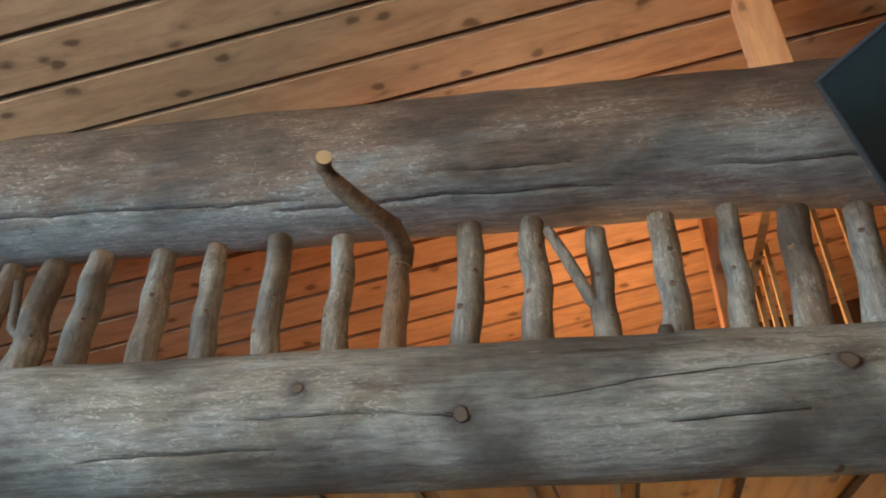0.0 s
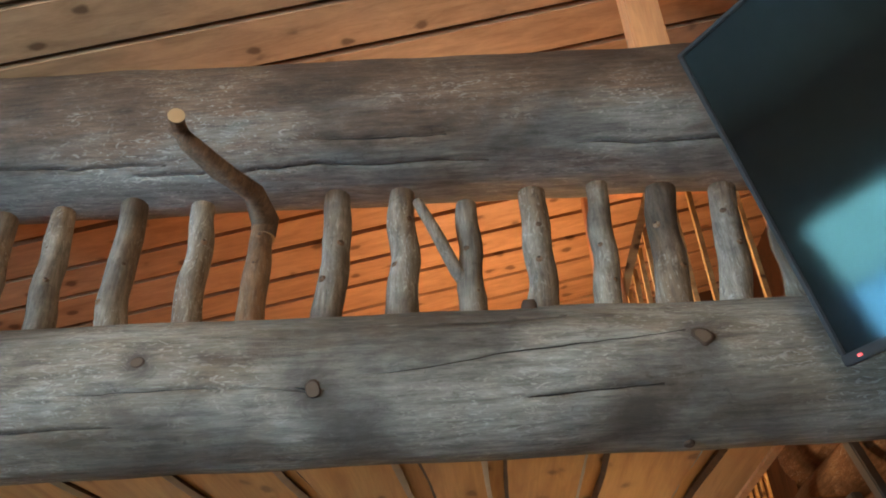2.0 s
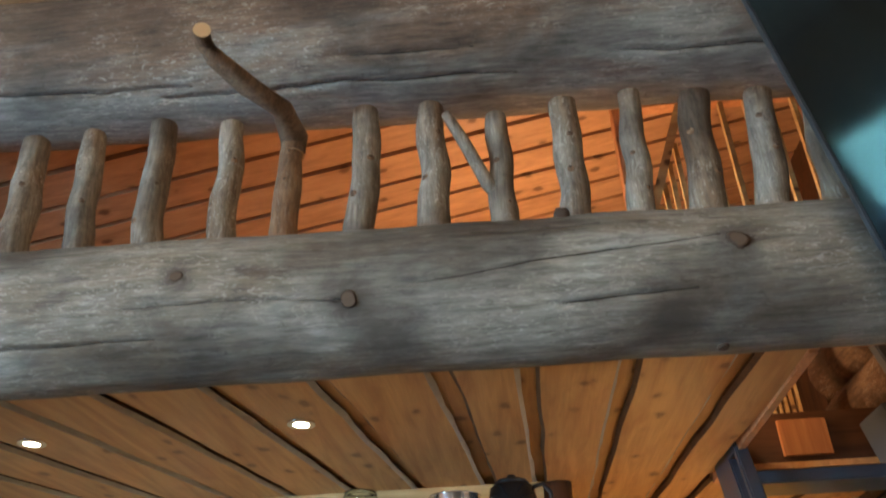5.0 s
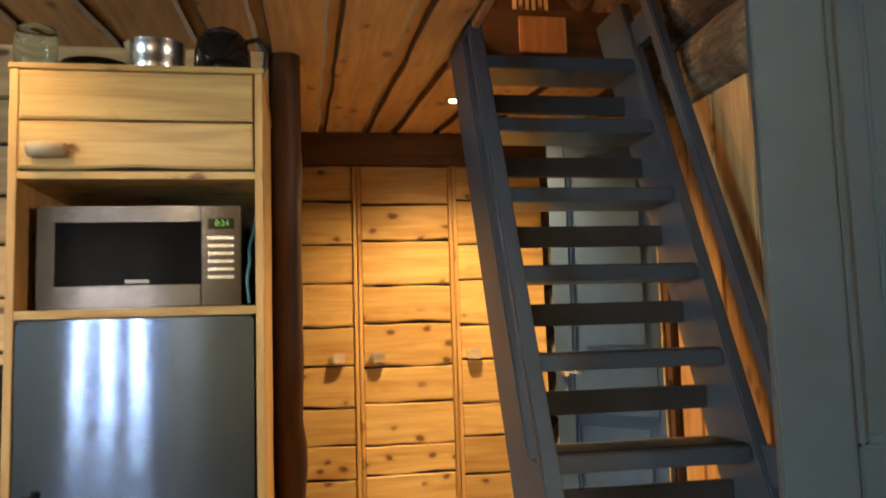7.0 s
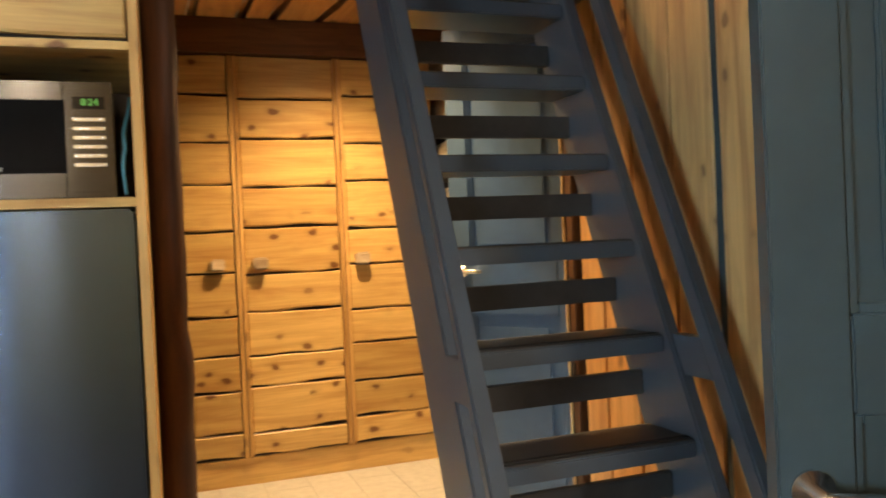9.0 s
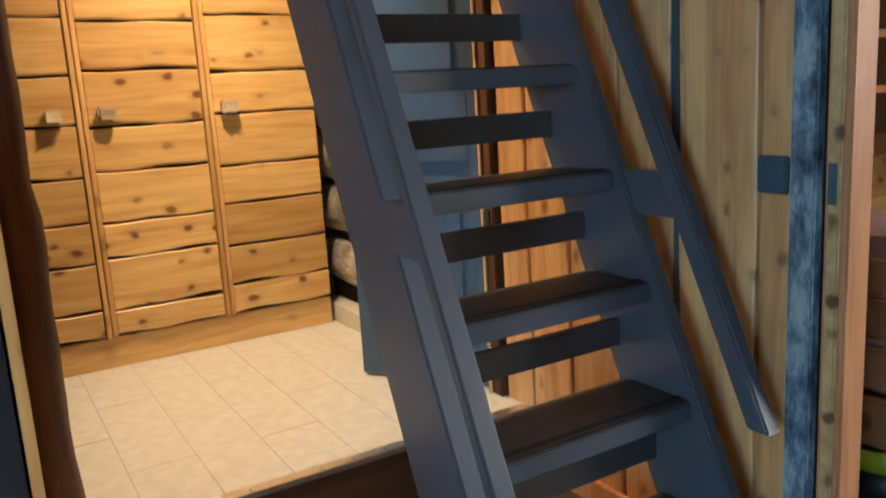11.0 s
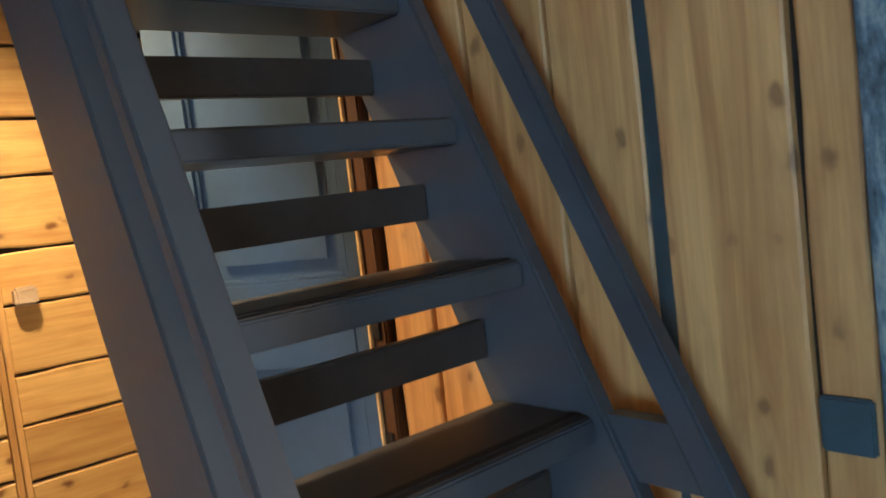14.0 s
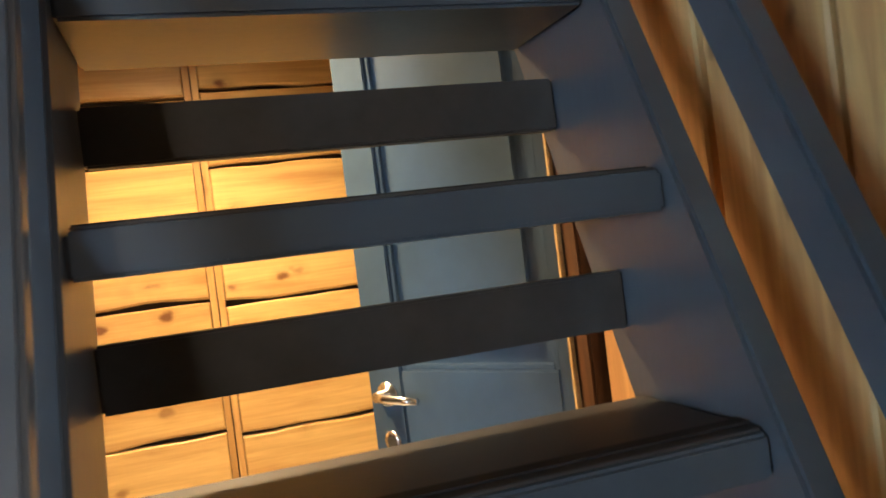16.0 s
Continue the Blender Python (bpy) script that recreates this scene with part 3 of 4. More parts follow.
for k, (x, x1) in enumerate(BOARDS):
    for a, b in ((2.62, 3.10), (3.10, 4.36), (4.36, 5.56)):
        hi = x1
        if a == 3.10:
            if x > 2.03:
                continue
            hi = min(x1, 2.06)
        n = 14
        prev = None
        for i in range(n + 1):
            y = a + (b - a) * i / n
            fan = 0.13 * (y - 3.06)
            wl = fan * (1.5 - x) + 0.008 * noise.noise(Vector((k * 3.3, y * 4, 0)))
            wr = fan * (1.5 - hi) + 0.008 * noise.noise(Vector((k * 3.3 + 9, y * 4, 0)))
            wane = 0.011 + 0.008 * noise.noise(Vector((k * 2.3, y * 7, 4)))
            row = [bm.verts.new(c) for c in ((x + wl - 0.005, y, CEIL_Z + 0.034), (x + wl - wane, y, CEIL_Z + 0.012), (x + wl, y, CEIL_Z), (hi + wr, y, CEIL_Z), (hi + wr + wane * 1.1, y, CEIL_Z + 0.012), (hi + wr, y, CEIL_Z + 0.034))]
            if prev:
                for j in range(5):
                    f = bm.faces.new((prev[j], prev[j + 1], row[j + 1], row[j]))
                    # gap shade is put into the brown edge faces; right wane face is grey
                    f.material_index = (1, 1, 0, 2, 1)[j]
            prev = row
box(bm, -2.6, 2.66, CEIL_Z + 0.026, 1.975, 5.56, CEIL_Z + 0.05)
box(bm, 1.975, 2.66, CEIL_Z + 0.026, WALL_X, 3.10, CEIL_Z + 0.05)
box(bm, 1.975, 4.36, CEIL_Z + 0.026, WALL_X, 5.56, CEIL_Z + 0.05)
bmesh.ops.recalc_face_normals(bm, faces=bm.faces)
structure("ceiling", bm, [CEIL, BROWN, BARK_GREY], "honey pine ceiling of lapped boards under the loft", "ceiling")
bm = bmesh.new()
box(bm, -2.6, 2.76, CEIL_Z + 0.06, 1.975, 5.56, LOFT_Z)
box(bm, 1.975, 2.76, CEIL_Z + 0.06, WALL_X, 3.10, LOFT_Z)
box(bm, 1.975, 4.40, CEIL_Z + 0.06, WALL_X, 5.56, LOFT_Z)
structure("floor_loft", bm, POST, "pine loft floor above the kitchen", "floor")
structure("trim_stairwell_edge", cube(1.97, 3.10, CEIL_Z - 0.01, 1.992, 4.38, LOFT_Z), POST, "pine edge board of the stairwell opening", "trim")
structure("trim_stair_head", cube(2.0, 4.375, CEIL_Z - 0.01, WALL_X - 0.05, 4.398, 2.56), BROWN, "dark brown fascia board at the head of the stairs", "trim")
structure("trim_stair_block", cube(2.256, 4.358, 2.384, 2.445, 4.374, 2.528, 0.003), POST, "short pine board on the dark fascia above the stairs", "trim")

# roof: boards down the slope, lapped
ROOF_AT = lambda x: 3.62 + 0.20 * (x - 1.0)
bm = bmesh.new()
y, k = -2.5, 0
while y < 5.6:
    w = 0.165 + 0.012 * math.sin(k * 2.9)
    n = 12
    prev = None
    for i in range(n + 1):
        x = -2.7 + 7.7 * i / n
        z = ROOF_AT(x)
        a = y + 0.008 * noise.noise(Vector((x * 2, k * 5.1, 0)))
        b = y + w + 0.008 * noise.noise(Vector((x * 2, k * 5.1 + 20, 0)))
        row = [bm.verts.new(c) for c in ((x, a, z + 0.028), (x, a, z), (x, b, z), (x, b, z + 0.028))]
        if prev:
            for j in range(3):
                bm.faces.new((prev[j], row[j], row[j + 1], prev[j + 1]))
        prev = row
    y += w + 0.026
    k += 1
bmesh.ops.recalc_face_normals(bm, faces=bm.faces)
structure("ceiling_roof", bm, ROOF, "sloping pine roof lining of lapped boards", "ceiling")
bm = bmesh.new()
vs = [bm.verts.new(c) for c in [(-2.75, -2.65, ROOF_AT(-2.75) + 0.026), (5.05, -2.65, ROOF_AT(5.05) + 0.026), (5.05, 5.75, ROOF_AT(5.05) + 0.026), (-2.75, 5.75, ROOF_AT(-2.75) + 0.026)]]
f = bm.faces.new(vs)
ext = bmesh.ops.extrude_face_region(bm, geom=[f])
bmesh.ops.translate(bm, vec=(0, 0, 0.15), verts=[g for g in ext["geom"] if isinstance(g, bmesh.types.BMVert)])
structure("roof", bm, BROWN, "dark roof deck above the lining", "roof")

# ---- loft edge: beam, rail log, branch balusters ----
def beam_at(x):
    return Vector((x, 2.606 + 0.032 * (x - 1.15), 2.277 + 0.004 * (x - 1.15)))


def rail_at(x):
    return Vector((x, 2.79, 3.163 - 0.028 * (x - 1.15)))


me = log_mesh(beam_at(-2.6), beam_at(2.75), 0.164, 0.143, [(-0.36, -0.31, 0.56, 0.668, 0.012), (-0.31, 0.18, 0.664, 0.800, 0.012), (0.40, 0.52, 0.69, 0.76, 0.008), (-0.62, -0.55, 0.72, 0.79, 0.008), (-0.85, -0.75, 0.50, 0.60, 0.010)], 3.0, gape=0.009)
me.materials.append(LOG)
me.materials.append(GAP)
beam = tagged(new("loft_beam", me), "thick weathered grey log beam carrying the loft edge", "beam")
def knot_on(axis_at, x, elev, r, out, log_r, material=KNOT):
    c = axis_at(x)
    d = Vector((0, -math.cos(elev), math.sin(elev)))
    bm = bmesh.new()
    pts = [c + d * (log_r - 0.03), c + d * (log_r + out * 0.5), c + d * (log_r + out)]
    sweep(bm, pts, [r * 1.5, r * 1.25, r * 0.95], 16, 0.45, x * 7, 60)
    return bm


for x, elev, r, out in ((0.933, -0.425, 0.013, 0.003), (1.660, 0.025, 0.015, 0.004), (0.602, 0.038, 0.011, 0.003), (1.348, 1.026, 0.013, 0.016), (1.629, -1.490, 0.010, 0.004)):
    part("knot", knot_on(beam_at, x, elev, r, out, 0.150), [KNOT, KNOT_FACE], beam, "dark knot in the log")
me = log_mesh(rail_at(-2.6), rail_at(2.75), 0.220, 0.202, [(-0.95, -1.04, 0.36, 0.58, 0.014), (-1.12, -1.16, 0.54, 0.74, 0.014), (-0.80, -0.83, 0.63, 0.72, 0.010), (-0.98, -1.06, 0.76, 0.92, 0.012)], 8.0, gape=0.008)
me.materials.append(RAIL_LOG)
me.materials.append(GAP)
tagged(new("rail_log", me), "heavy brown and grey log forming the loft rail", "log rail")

STICKS = [  # foot x, head x, head z, radius
    (-1.0, -1.01, 2.77, 0.035), (-0.83, -0.84, 2.77, 0.035), (-0.66, -0.67, 2.77, 0.035), (-0.49, -0.5, 2.77, 0.035), (-0.32, -0.33, 2.77, 0.035), (-0.181, -0.206, 2.77, 0.039),
    (-0.043, -0.071, 2.789, 0.036), (0.142, 0.109, 2.774, 0.035), (0.292, 0.257, 2.782, 0.031), (0.451, 0.431, 2.79, 0.033), (0.619, 0.6, 2.771, 0.031), (0.751, 0.757, 2.736, 0.029),
    (0.917, 0.928, 2.773, 0.034), (1.077, 1.085, 2.769, 0.034), (1.233, 1.235, 2.725, 0.028), (1.383, 1.39, 2.746, 0.034), (1.524, 1.543, 2.757, 0.028), (1.665, 1.687, 2.731, 0.037),
    (1.797, 1.829, 2.723, 0.035), (1.94, 1.95, 2.71, 0.035), (2.11, 2.12, 2.71, 0.035), (2.28, 2.29, 2.71, 0.035), (2.45, 2.46, 2.71, 0.035),
]
for k, (x0, x1, zt, r) in enumerate(STICKS):
    foot = beam_at(x0) + Vector((0, 0.01, 0.125))
    head = Vector((x1, 2.608, zt + 0.015))
    seed = k * 3.7
    pts = along(foot, head, 12, 0.016, seed)
    rr = [r * (1.08 - 0.16 * i / 12) for i in range(13)]
    bm = bmesh.new()
    stick = base("baluster", *foot, "grey debarked branch used as a loft baluster", "baluster", "branch balusters of the loft rail")
    sweep(bm, pts, rr, 16, 0.16, seed, 12)
    part("branch", local(stick, bm), [STICK_BROWN if k == 11 else STICK, CUT], stick)
    if k == 11:
        tagged(stick, "brown crooked branch baluster with a sawn limb reaching out")
        h = pts[-1]
        limb = [h - Vector((0, 0, 0.07)), h - Vector((0, 0, 0.02)), Vector((0.759, 2.500, 2.729)), Vector((0.705, 2.420, 2.731)), Vector((0.657, 2.340, 2.745)), Vector((0.642, 2.310, 2.761)), Vector((0.655, 2.270, 2.753))]
        part("limb", local(stick, sweep(bmesh.new(), limb, [0.030, 0.032, 0.026, 0.023, 0.022, 0.021, 0.019], 14, 0.18, 5, 14)), [STICK_BROWN, CUT], stick, "crooked brown limb with a pale sawn end")
    if k == 14:
        tagged(stick, "grey forked branch baluster with a thin slanting arm")
        arm = [pts[4], pts[5] + Vector((-0.028, -0.015, 0.004)), Vector((1.161, 2.580, 2.647)), Vector((1.121, 2.580, 2.738))]
        part("limb", local(stick, sweep(bmesh.new(), arm, [0.017, 0.015, 0.014, 0.013], 12, 0.12, 2, 14)), [STICK, CUT], stick)
    if k == 5:
        tagged(stick, "grey forked branch baluster with a short stub")
        arm = [pts[4], pts[6] + Vector((-0.05, -0.01, -0.01)), Vector((-0.277, 2.580, 2.723))]
        part("limb", local(stick, sweep(bmesh.new(), arm, [0.016, 0.014, 0.011], 12, 0.15, 2, 14)), [STICK, CUT], stick)
    for q in range(2):
        i = 3 + (k * 5 + q * 4) % 7
        out = Vector((0.75 * math.sin(k * 2.3 + q * 3.0), -1.0, 0.25)).normalized()
        c = pts[i] + out * rr[i] * 0.80
        bm = sweep(bmesh.new(), [c, c + out * rr[i] * 0.18, c + out * rr[i] * (0.26 + 0.08 * q)], [rr[i] * 0.30, rr[i] * 0.24, rr[i] * 0.12], 10, 0.3, seed + q, 50)
        part("knot", local(stick, bm), [STICK_BROWN, KNOT], stick, "small dark knot where a twig was cut")

roof_post = tagged(link_mesh("roof_post", cube(1.765, 2.75, 3.22, 1.870, 2.83, ROOF_AT(1.765) - 0.002, 0.005), POST), "square pine post between the rail log and the roof", "post")

# slatted guard round the stairwell, up in the loft
guard = base("stairwell_guard", 1.95, 3.67, LOFT_Z, "light pine slatted guard with a slanting rail beside the loft stairwell", "railing")
part("top_rail", local(guard, cube(1.70, 3.65, 3.60, 2.66, 3.71, 3.65, 0.004)), POST, guard)
part("post", local(guard, cube(1.70, 3.65, LOFT_Z, 1.795, 3.72, 3.60, 0.004)), POST, guard)
for x in (2.042, 2.115, 2.21, 2.30, 2.39, 2.48):
    part("slat", local(guard, cube(x, 3.665, 2.62, x + 0.018, 3.687, 3.60)), PALE_X, guard)
for x in (1.812, 1.845, 1.880, 1.915):
    part("slat", local(guard, cube(x, 3.690, LOFT_Z, x + 0.018, 3.706, 3.07 + (x - 1.781) * 2.73)), PALE_X, guard)
bm = cube(-0.016, -0.012, -0.42, 0.016, 0.012, 0.42, 0.0, pose(1.845, 3.675, 3.27, 0, 20, 0))
part("brace", local(guard, bm), PALE_X, guard, "pale slanting rail")
guard2 = base("stair_head_guard", 2.45, 4.5, LOFT_Z, "pale slatted gate at the head of the stairs", "railing")
part("top_rail", local(guard2, cube(2.27, 4.52, 3.38, 2.72, 4.56, 3.42, 0.003)), PALE_X, guard2)
part("bottom_rail", local(guard2, cube(2.27, 4.52, LOFT_Z, 2.72, 4.56, LOFT_Z + 0.04, 0.003)), PALE_X, guard2)
for i in range(6):
    x = 2.285 + i * 0.027
    part("slat", local(guard2, cube(x, 4.53, LOFT_Z + 0.04, x + 0.012, 4.55, 3.38)), PALE_X, guard2)
loft_wall = structure("wall_loft_back", cube(2.05, 5.0, LOFT_Z, WALL_X, 5.06, 4.2), BROWN_UP, "dark reddish boarded wall at the back of the loft")

# ---- television on a swivel arm ----
tv = base("television", 2.15, 1.68, 2.10, "large black flat television tilted forward on a wall arm", "television")
TV_U, TV_W = Vector((0.6, -0.8, 0.0)), Vector((-0.257, -0.193, 0.947)).normalized()
TV_B = TV_W.cross(TV_U)
TVM = Matrix(((TV_U.x, TV_B.x, TV_W.x, 2.052), (TV_U.y, TV_B.y, TV_W.y, 1.783), (TV_U.z, TV_B.z, TV_W.z, 2.404), (0, 0, 0, 1)))
part("casing", local(tv, cube(-0.54, 0.0, -0.305, 0.54, 0.05, 0.305, 0.008, TVM)), BLACK, tv)
bm = bmesh.new()
for a, b, c, d in ((-0.545, 0.545, -0.31, -0.292), (-0.545, 0.545, 0.30, 0.31), (-0.545, -0.535, -0.292, 0.30), (0.535, 0.545, -0.292, 0.30)):
    box(bm, a, -0.010, c, b, 0.012, d, 0.002, TVM)
part("bezel", local(tv, bm), plain("matt_black_plastic", (0.006, 0.006, 0.007), 0.75), tv)
part("screen", local(tv, cube(-0.535, -0.006, -0.292, 0.535, -0.001, 0.30, 0.0, TVM)), SCREEN, tv, "dark glossy screen mirroring a window")
part("diode", local(tv, cube(-0.518, -0.0125, -0.304, -0.511, -0.0105, -0.300, 0.0, TVM)), RED, tv, "small red standby light")
part("wall_arm", local(tv, rod(bmesh.new(), TVM @ Vector((0.2, 0.06, 0)), (WALL_X + 0.02, 1.68, 2.44), 0.025)), BLACK, tv)

# ---- kitchen side ----
def board_wall(name, x0, x1, y, zs, material, label, seed):
    wall = tagged(new(name), label, "wall", kind="structure")
    part("backing", cube(x0, y + 0.014, zs[0], x1, y + 0.10, zs[-1]), GAP, wall)
    for i, (a, b) in enumerate(zip(zs, zs[1:])):
        part("plank", wavy_board(x0, x1, y, y + 0.016, a + 0.006, b - 0.004, seed + i, 0.012, n=24), material, wall)
    return wall


board_wall("wall_kitchen", -2.6, 1.31, 4.26, [0.95, 1.12, 1.30, 1.475, 1.648, 1.809, 1.978, 2.136], PALE_X, "pale pine wall of wide horizontal boards", 2.0)
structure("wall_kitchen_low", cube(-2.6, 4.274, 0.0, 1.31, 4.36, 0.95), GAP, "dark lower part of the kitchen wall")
structure("trim_header", cube(-2.6, 4.235, 2.137, 1.31, 4.36, CEIL_Z - 0.001), PALE_X, "plain pine header board above the kitchen wall", "trim")
structure("trim_batten", cube(-0.096, 4.245, 0.95, -0.058, 4.259, 2.11, 0.003), PALE_X, "thin upright pine batten on the kitchen wall", "trim")
post = bmesh.new()
pts = [(1.364 + 0.012 * noise.noise(Vector((z * 3, 1, 0))), 4.29, z) for z in np.linspace(0.0, CEIL_Z, 30)]
sweep(post, pts, [0.057 + 0.007 * noise.noise(Vector((p[2] * 6, 4, 0))) for p in pts], 10, 0.15, 3, 7, cap=0)
tagged(link_mesh("partition_post", post, RED_BROWN_UP), "dark brown live-edge wooden post at the partition end", "post")
box_ = base("junction_box", -0.04, 4.234, 2.11, "small white plastic junction box on the wall", "junction box")
part("cover", local(box_, cube(-0.09, 4.200, 2.11, 0.012, 4.234, 2.185, 0.006)), WHITE, box_)

counter = base("worktop_counter", 0.1, 3.9, 0.0, "dark kitchen counter beside the tall cabinet", "counter")
part("body", local(counter, cube(-2.0, 3.62, 0.0, 0.74, 4.19, 0.86, 0.004)), HONEY, counter)
part("worktop", local(counter, cube(-2.0, 3.58, 0.86, 0.745, 4.19, 0.90, 0.006)), BLACK, counter, "dark worktop")
structure("splashback", cube(-2.0, 4.246, 0.90, 0.655, 4.258, 1.262), BLACKGLASS, "black glossy splashback above the counter", "splashback")
kettle = base("kettle", 0.66, 3.95, 0.90, "dark glass and steel kettle on the counter", "kettle")
prof = [(0.075, 0.0), (0.082, 0.03), (0.078, 0.12), (0.062, 0.19), (0.05, 0.21)]
def lathe(prof, n=28, at=(0, 0, 0)):
    bm = bmesh.new()
    rings = []
    for r, z in prof:
        rings.append([bm.verts.new((at[0] + r * math.cos(2 * math.pi * k / n), at[1] + r * math.sin(2 * math.pi * k / n), at[2] + z)) for k in range(n)])
    for a, b in zip(rings, rings[1:]):
        for k in range(n):
            f = bm.faces.new((a[k], a[(k + 1) % n], b[(k + 1) % n], b[k]))
            f.smooth = True
    bm.faces.new(rings[0][::-1])
    bm.faces.new(rings[-1])
    return bm


part("body", lathe(prof), BLACKGLASS, kettle)
part("lid", lathe([(0.05, 0.212), (0.045, 0.225), (0.012, 0.23), (0.012, 0.25), (0.001, 0.252)]), STEEL_X, kettle)
part("handle", sweep(bmesh.new(), [(0.055, 0, 0.2), (0.11, 0, 0.21), (0.13, 0, 0.16), (0.12, 0, 0.08), (0.08, 0, 0.04)], [0.011] * 5, 10, cap=0), BLACK, kettle)

# tall cabinet with microwave bay and fridge
CX0, CX1, CY = 0.76, 1.40, 3.60
tall = base("tall_cabinet", 1.08, 3.9, 0.0, "tall honey pine cabinet housing fridge and microwave", "cabinet")
for nm, bm in (("side_panel", cube(CX0, CY, 0, CX0 + 0.022, 4.19, 2.036, 0.002)), ("side_panel", cube(CX1 - 0.022, CY, 0, CX1, 4.19, 2.036, 0.002)),
               ("top_panel", cube(CX0 - 0.004, CY - 0.004, 2.036, CX1 + 0.004, 4.19, 2.052, 0.002)), ("shelf", cube(CX0 + 0.022, CY, 1.383, CX1 - 0.022, 4.15, 1.405, 0.002)),
               ("shelf", cube(CX0 + 0.022, CY, 1.745, CX1 - 0.022, 4.15, 1.765, 0.002)), ("back_panel", cube(CX0 + 0.022, 4.15, 0, CX1 - 0.022, 4.19, 2.036))):
    part(nm, local(tall, bm), BROWN if nm == "back_panel" else HONEY_UP if nm == "side_panel" else HONEY, tall)
flap = part("flap_door", local(tall, cube(CX0 + 0.024, CY + 0.012, 1.768, CX1 - 0.024, CY + 0.022, 2.033)), GAP, tall)
for i, (a, b) in enumerate(((1.772, 1.896), (1.903, 2.031))):
    part("plank", local(tall, wavy_board(CX0 + 0.026, CX1 - 0.026, CY - 0.008, CY + 0.012, a, b, 31 + i, 0.006)), HONEY, flap)
# wooden split-log handle on the flap
bm = sweep(bmesh.new(), [(0.815, 3.575, 1.815), (0.85, 3.572, 1.817), (0.905, 3.575, 1.815)], [0.019, 0.021, 0.019], 9, 0.15, 4, 30, cap=0)
part("handle", local(tall, bm), BLOCK, flap, "rough split-wood handle")

fridge = base("fridge", 1.08, 3.9, 0.02, "brushed stainless steel fridge built into the cabinet", "fridge")
part("body", local(fridge, cube(0.795, 3.66, 0.02, 1.365, 4.14, 1.37, 0.004)), BLACK, fridge)
part("door", local(fridge, cube(0.788, 3.590, 0.06, 1.372, 3.655, 1.378, 0.007)), STEEL, fridge, "brushed steel door")
bm = bmesh.new()
rod(bm, (0.835, 3.555, 0.55), (0.835, 3.555, 0.955), 0.011)
rod(bm, (0.835, 3.555, 0.94), (0.835, 3.592, 0.94), 0.009)
rod(bm, (0.835, 3.555, 0.57), (0.835, 3.592, 0.57), 0.009)
part("handle", local(fridge, bm), STEEL_X, fridge)

mw = base("microwave", 1.07, 3.9, 1.405, "stainless steel microwave with a black glass door", "microwave")
part("body", local(mw, cube(0.806, 3.700, 1.409, 1.334, 4.08, 1.688, 0.004)), STEEL_X, mw)
bm = bmesh.new()
for a, b, c, d in ((0.806, 1.226, 1.412, 1.470), (0.806, 1.226, 1.642, 1.686), (0.806, 0.852, 1.470, 1.642)):
    box(bm, a, 3.684, c, b, 3.699, d, 0.002)
mdoor = part("door", local(mw, bm), STEEL_X, mw)
part("window", local(mw, cube(0.852, 3.687, 1.470, 1.226, 3.699, 1.642)), OVEN, mdoor, "black glass window")
part("logo", local(mw, cube(1.030, 3.6845, 1.476, 1.092, 3.6865, 1.485)), plain("pale_print", (0.45, 0.45, 0.45), 0.5), mdoor)
panel = part("control_panel", local(mw, cube(1.230, 3.684, 1.412, 1.334, 3.699, 1.686, 0.002)), STEEL_X, mw)
part("display", local(mw, cube(1.246, 3.681, 1.622, 1.316, 3.6835, 1.650)), BLACKGLASS, panel, "black display with green digits")
for i in range(6):
    z = 1.592 - i * 0.0215
    part("button", local(mw, cube(1.246, 3.680, z, 1.316, 3.6835, z + 0.008, 0.001)), CHROME, panel)
part("button", local(mw, cube(1.240, 3.680, 1.424, 1.322, 3.6835, 1.452, 0.002)), STEEL_X, panel)


def text_mesh(body, size, m, material, parent, name):
    cu = bpy.data.curves.new(name, "FONT")
    cu.body, cu.size, cu.extrude, cu.align_x, cu.align_y = body, size, 0.0004, "CENTER", "CENTER"
    tmp = bpy.data.objects.new(name, cu)
    me = bpy.data.meshes.new_from_object(tmp)
    bpy.data.objects.remove(tmp)
    me.transform(parent.matrix_world.inverted() @ m if parent else m)
    me.materials.append(material)
    ob = new(name, me)
    return ob


digits = text_mesh("8:24", 0.022, pose(1.284, 3.6803, 1.636, 90, 0, 0), GREEN, mw, "digits")
digits.parent = panel
bm = sweep(bmesh.new(), along((1.352, 3.66, 1.47), (1.372, 3.74, 1.66), 10, 0.02, 3), [0.004] * 11, 8, cap=0)
tagged(link_mesh("cable", sweep(bm, along((1.357, 3.67, 1.415), (1.352, 3.66, 1.475), 4, 0.006, 8), [0.004] * 5, 8, cap=0), CABLE, True), "thin blue cable beside the microwave", "cable")

# things on top of the cabinet
TOP = 2.052
bowl = base("steel_pot", 1.09, 3.78, TOP, "polished stainless steel pot standing on the cabinet", "pot")
part("bowl", lathe([(0.068, 0.0), (0.078, 0.012), (0.082, 0.06), (0.083, 0.115), (0.087, 0.118), (0.081, 0.116), (0.079, 0.06), (0.074, 0.02), (0.04, 0.012)], 40), CHROME, bowl)
jar = base("glass_jar", 0.785, 3.72, TOP, "clear glass jug standing on the cabinet", "jar")
part("glass", lathe([(0.05, 0.0), (0.056, 0.01), (0.056, 0.12), (0.052, 0.135), (0.050, 0.135), (0.053, 0.118), (0.053, 0.014), (0.02, 0.008)], 32), GLASS, jar)
jar2 = base("glass_dish", 0.93, 3.78, TOP, "low clear glass dish on the cabinet", "dish")
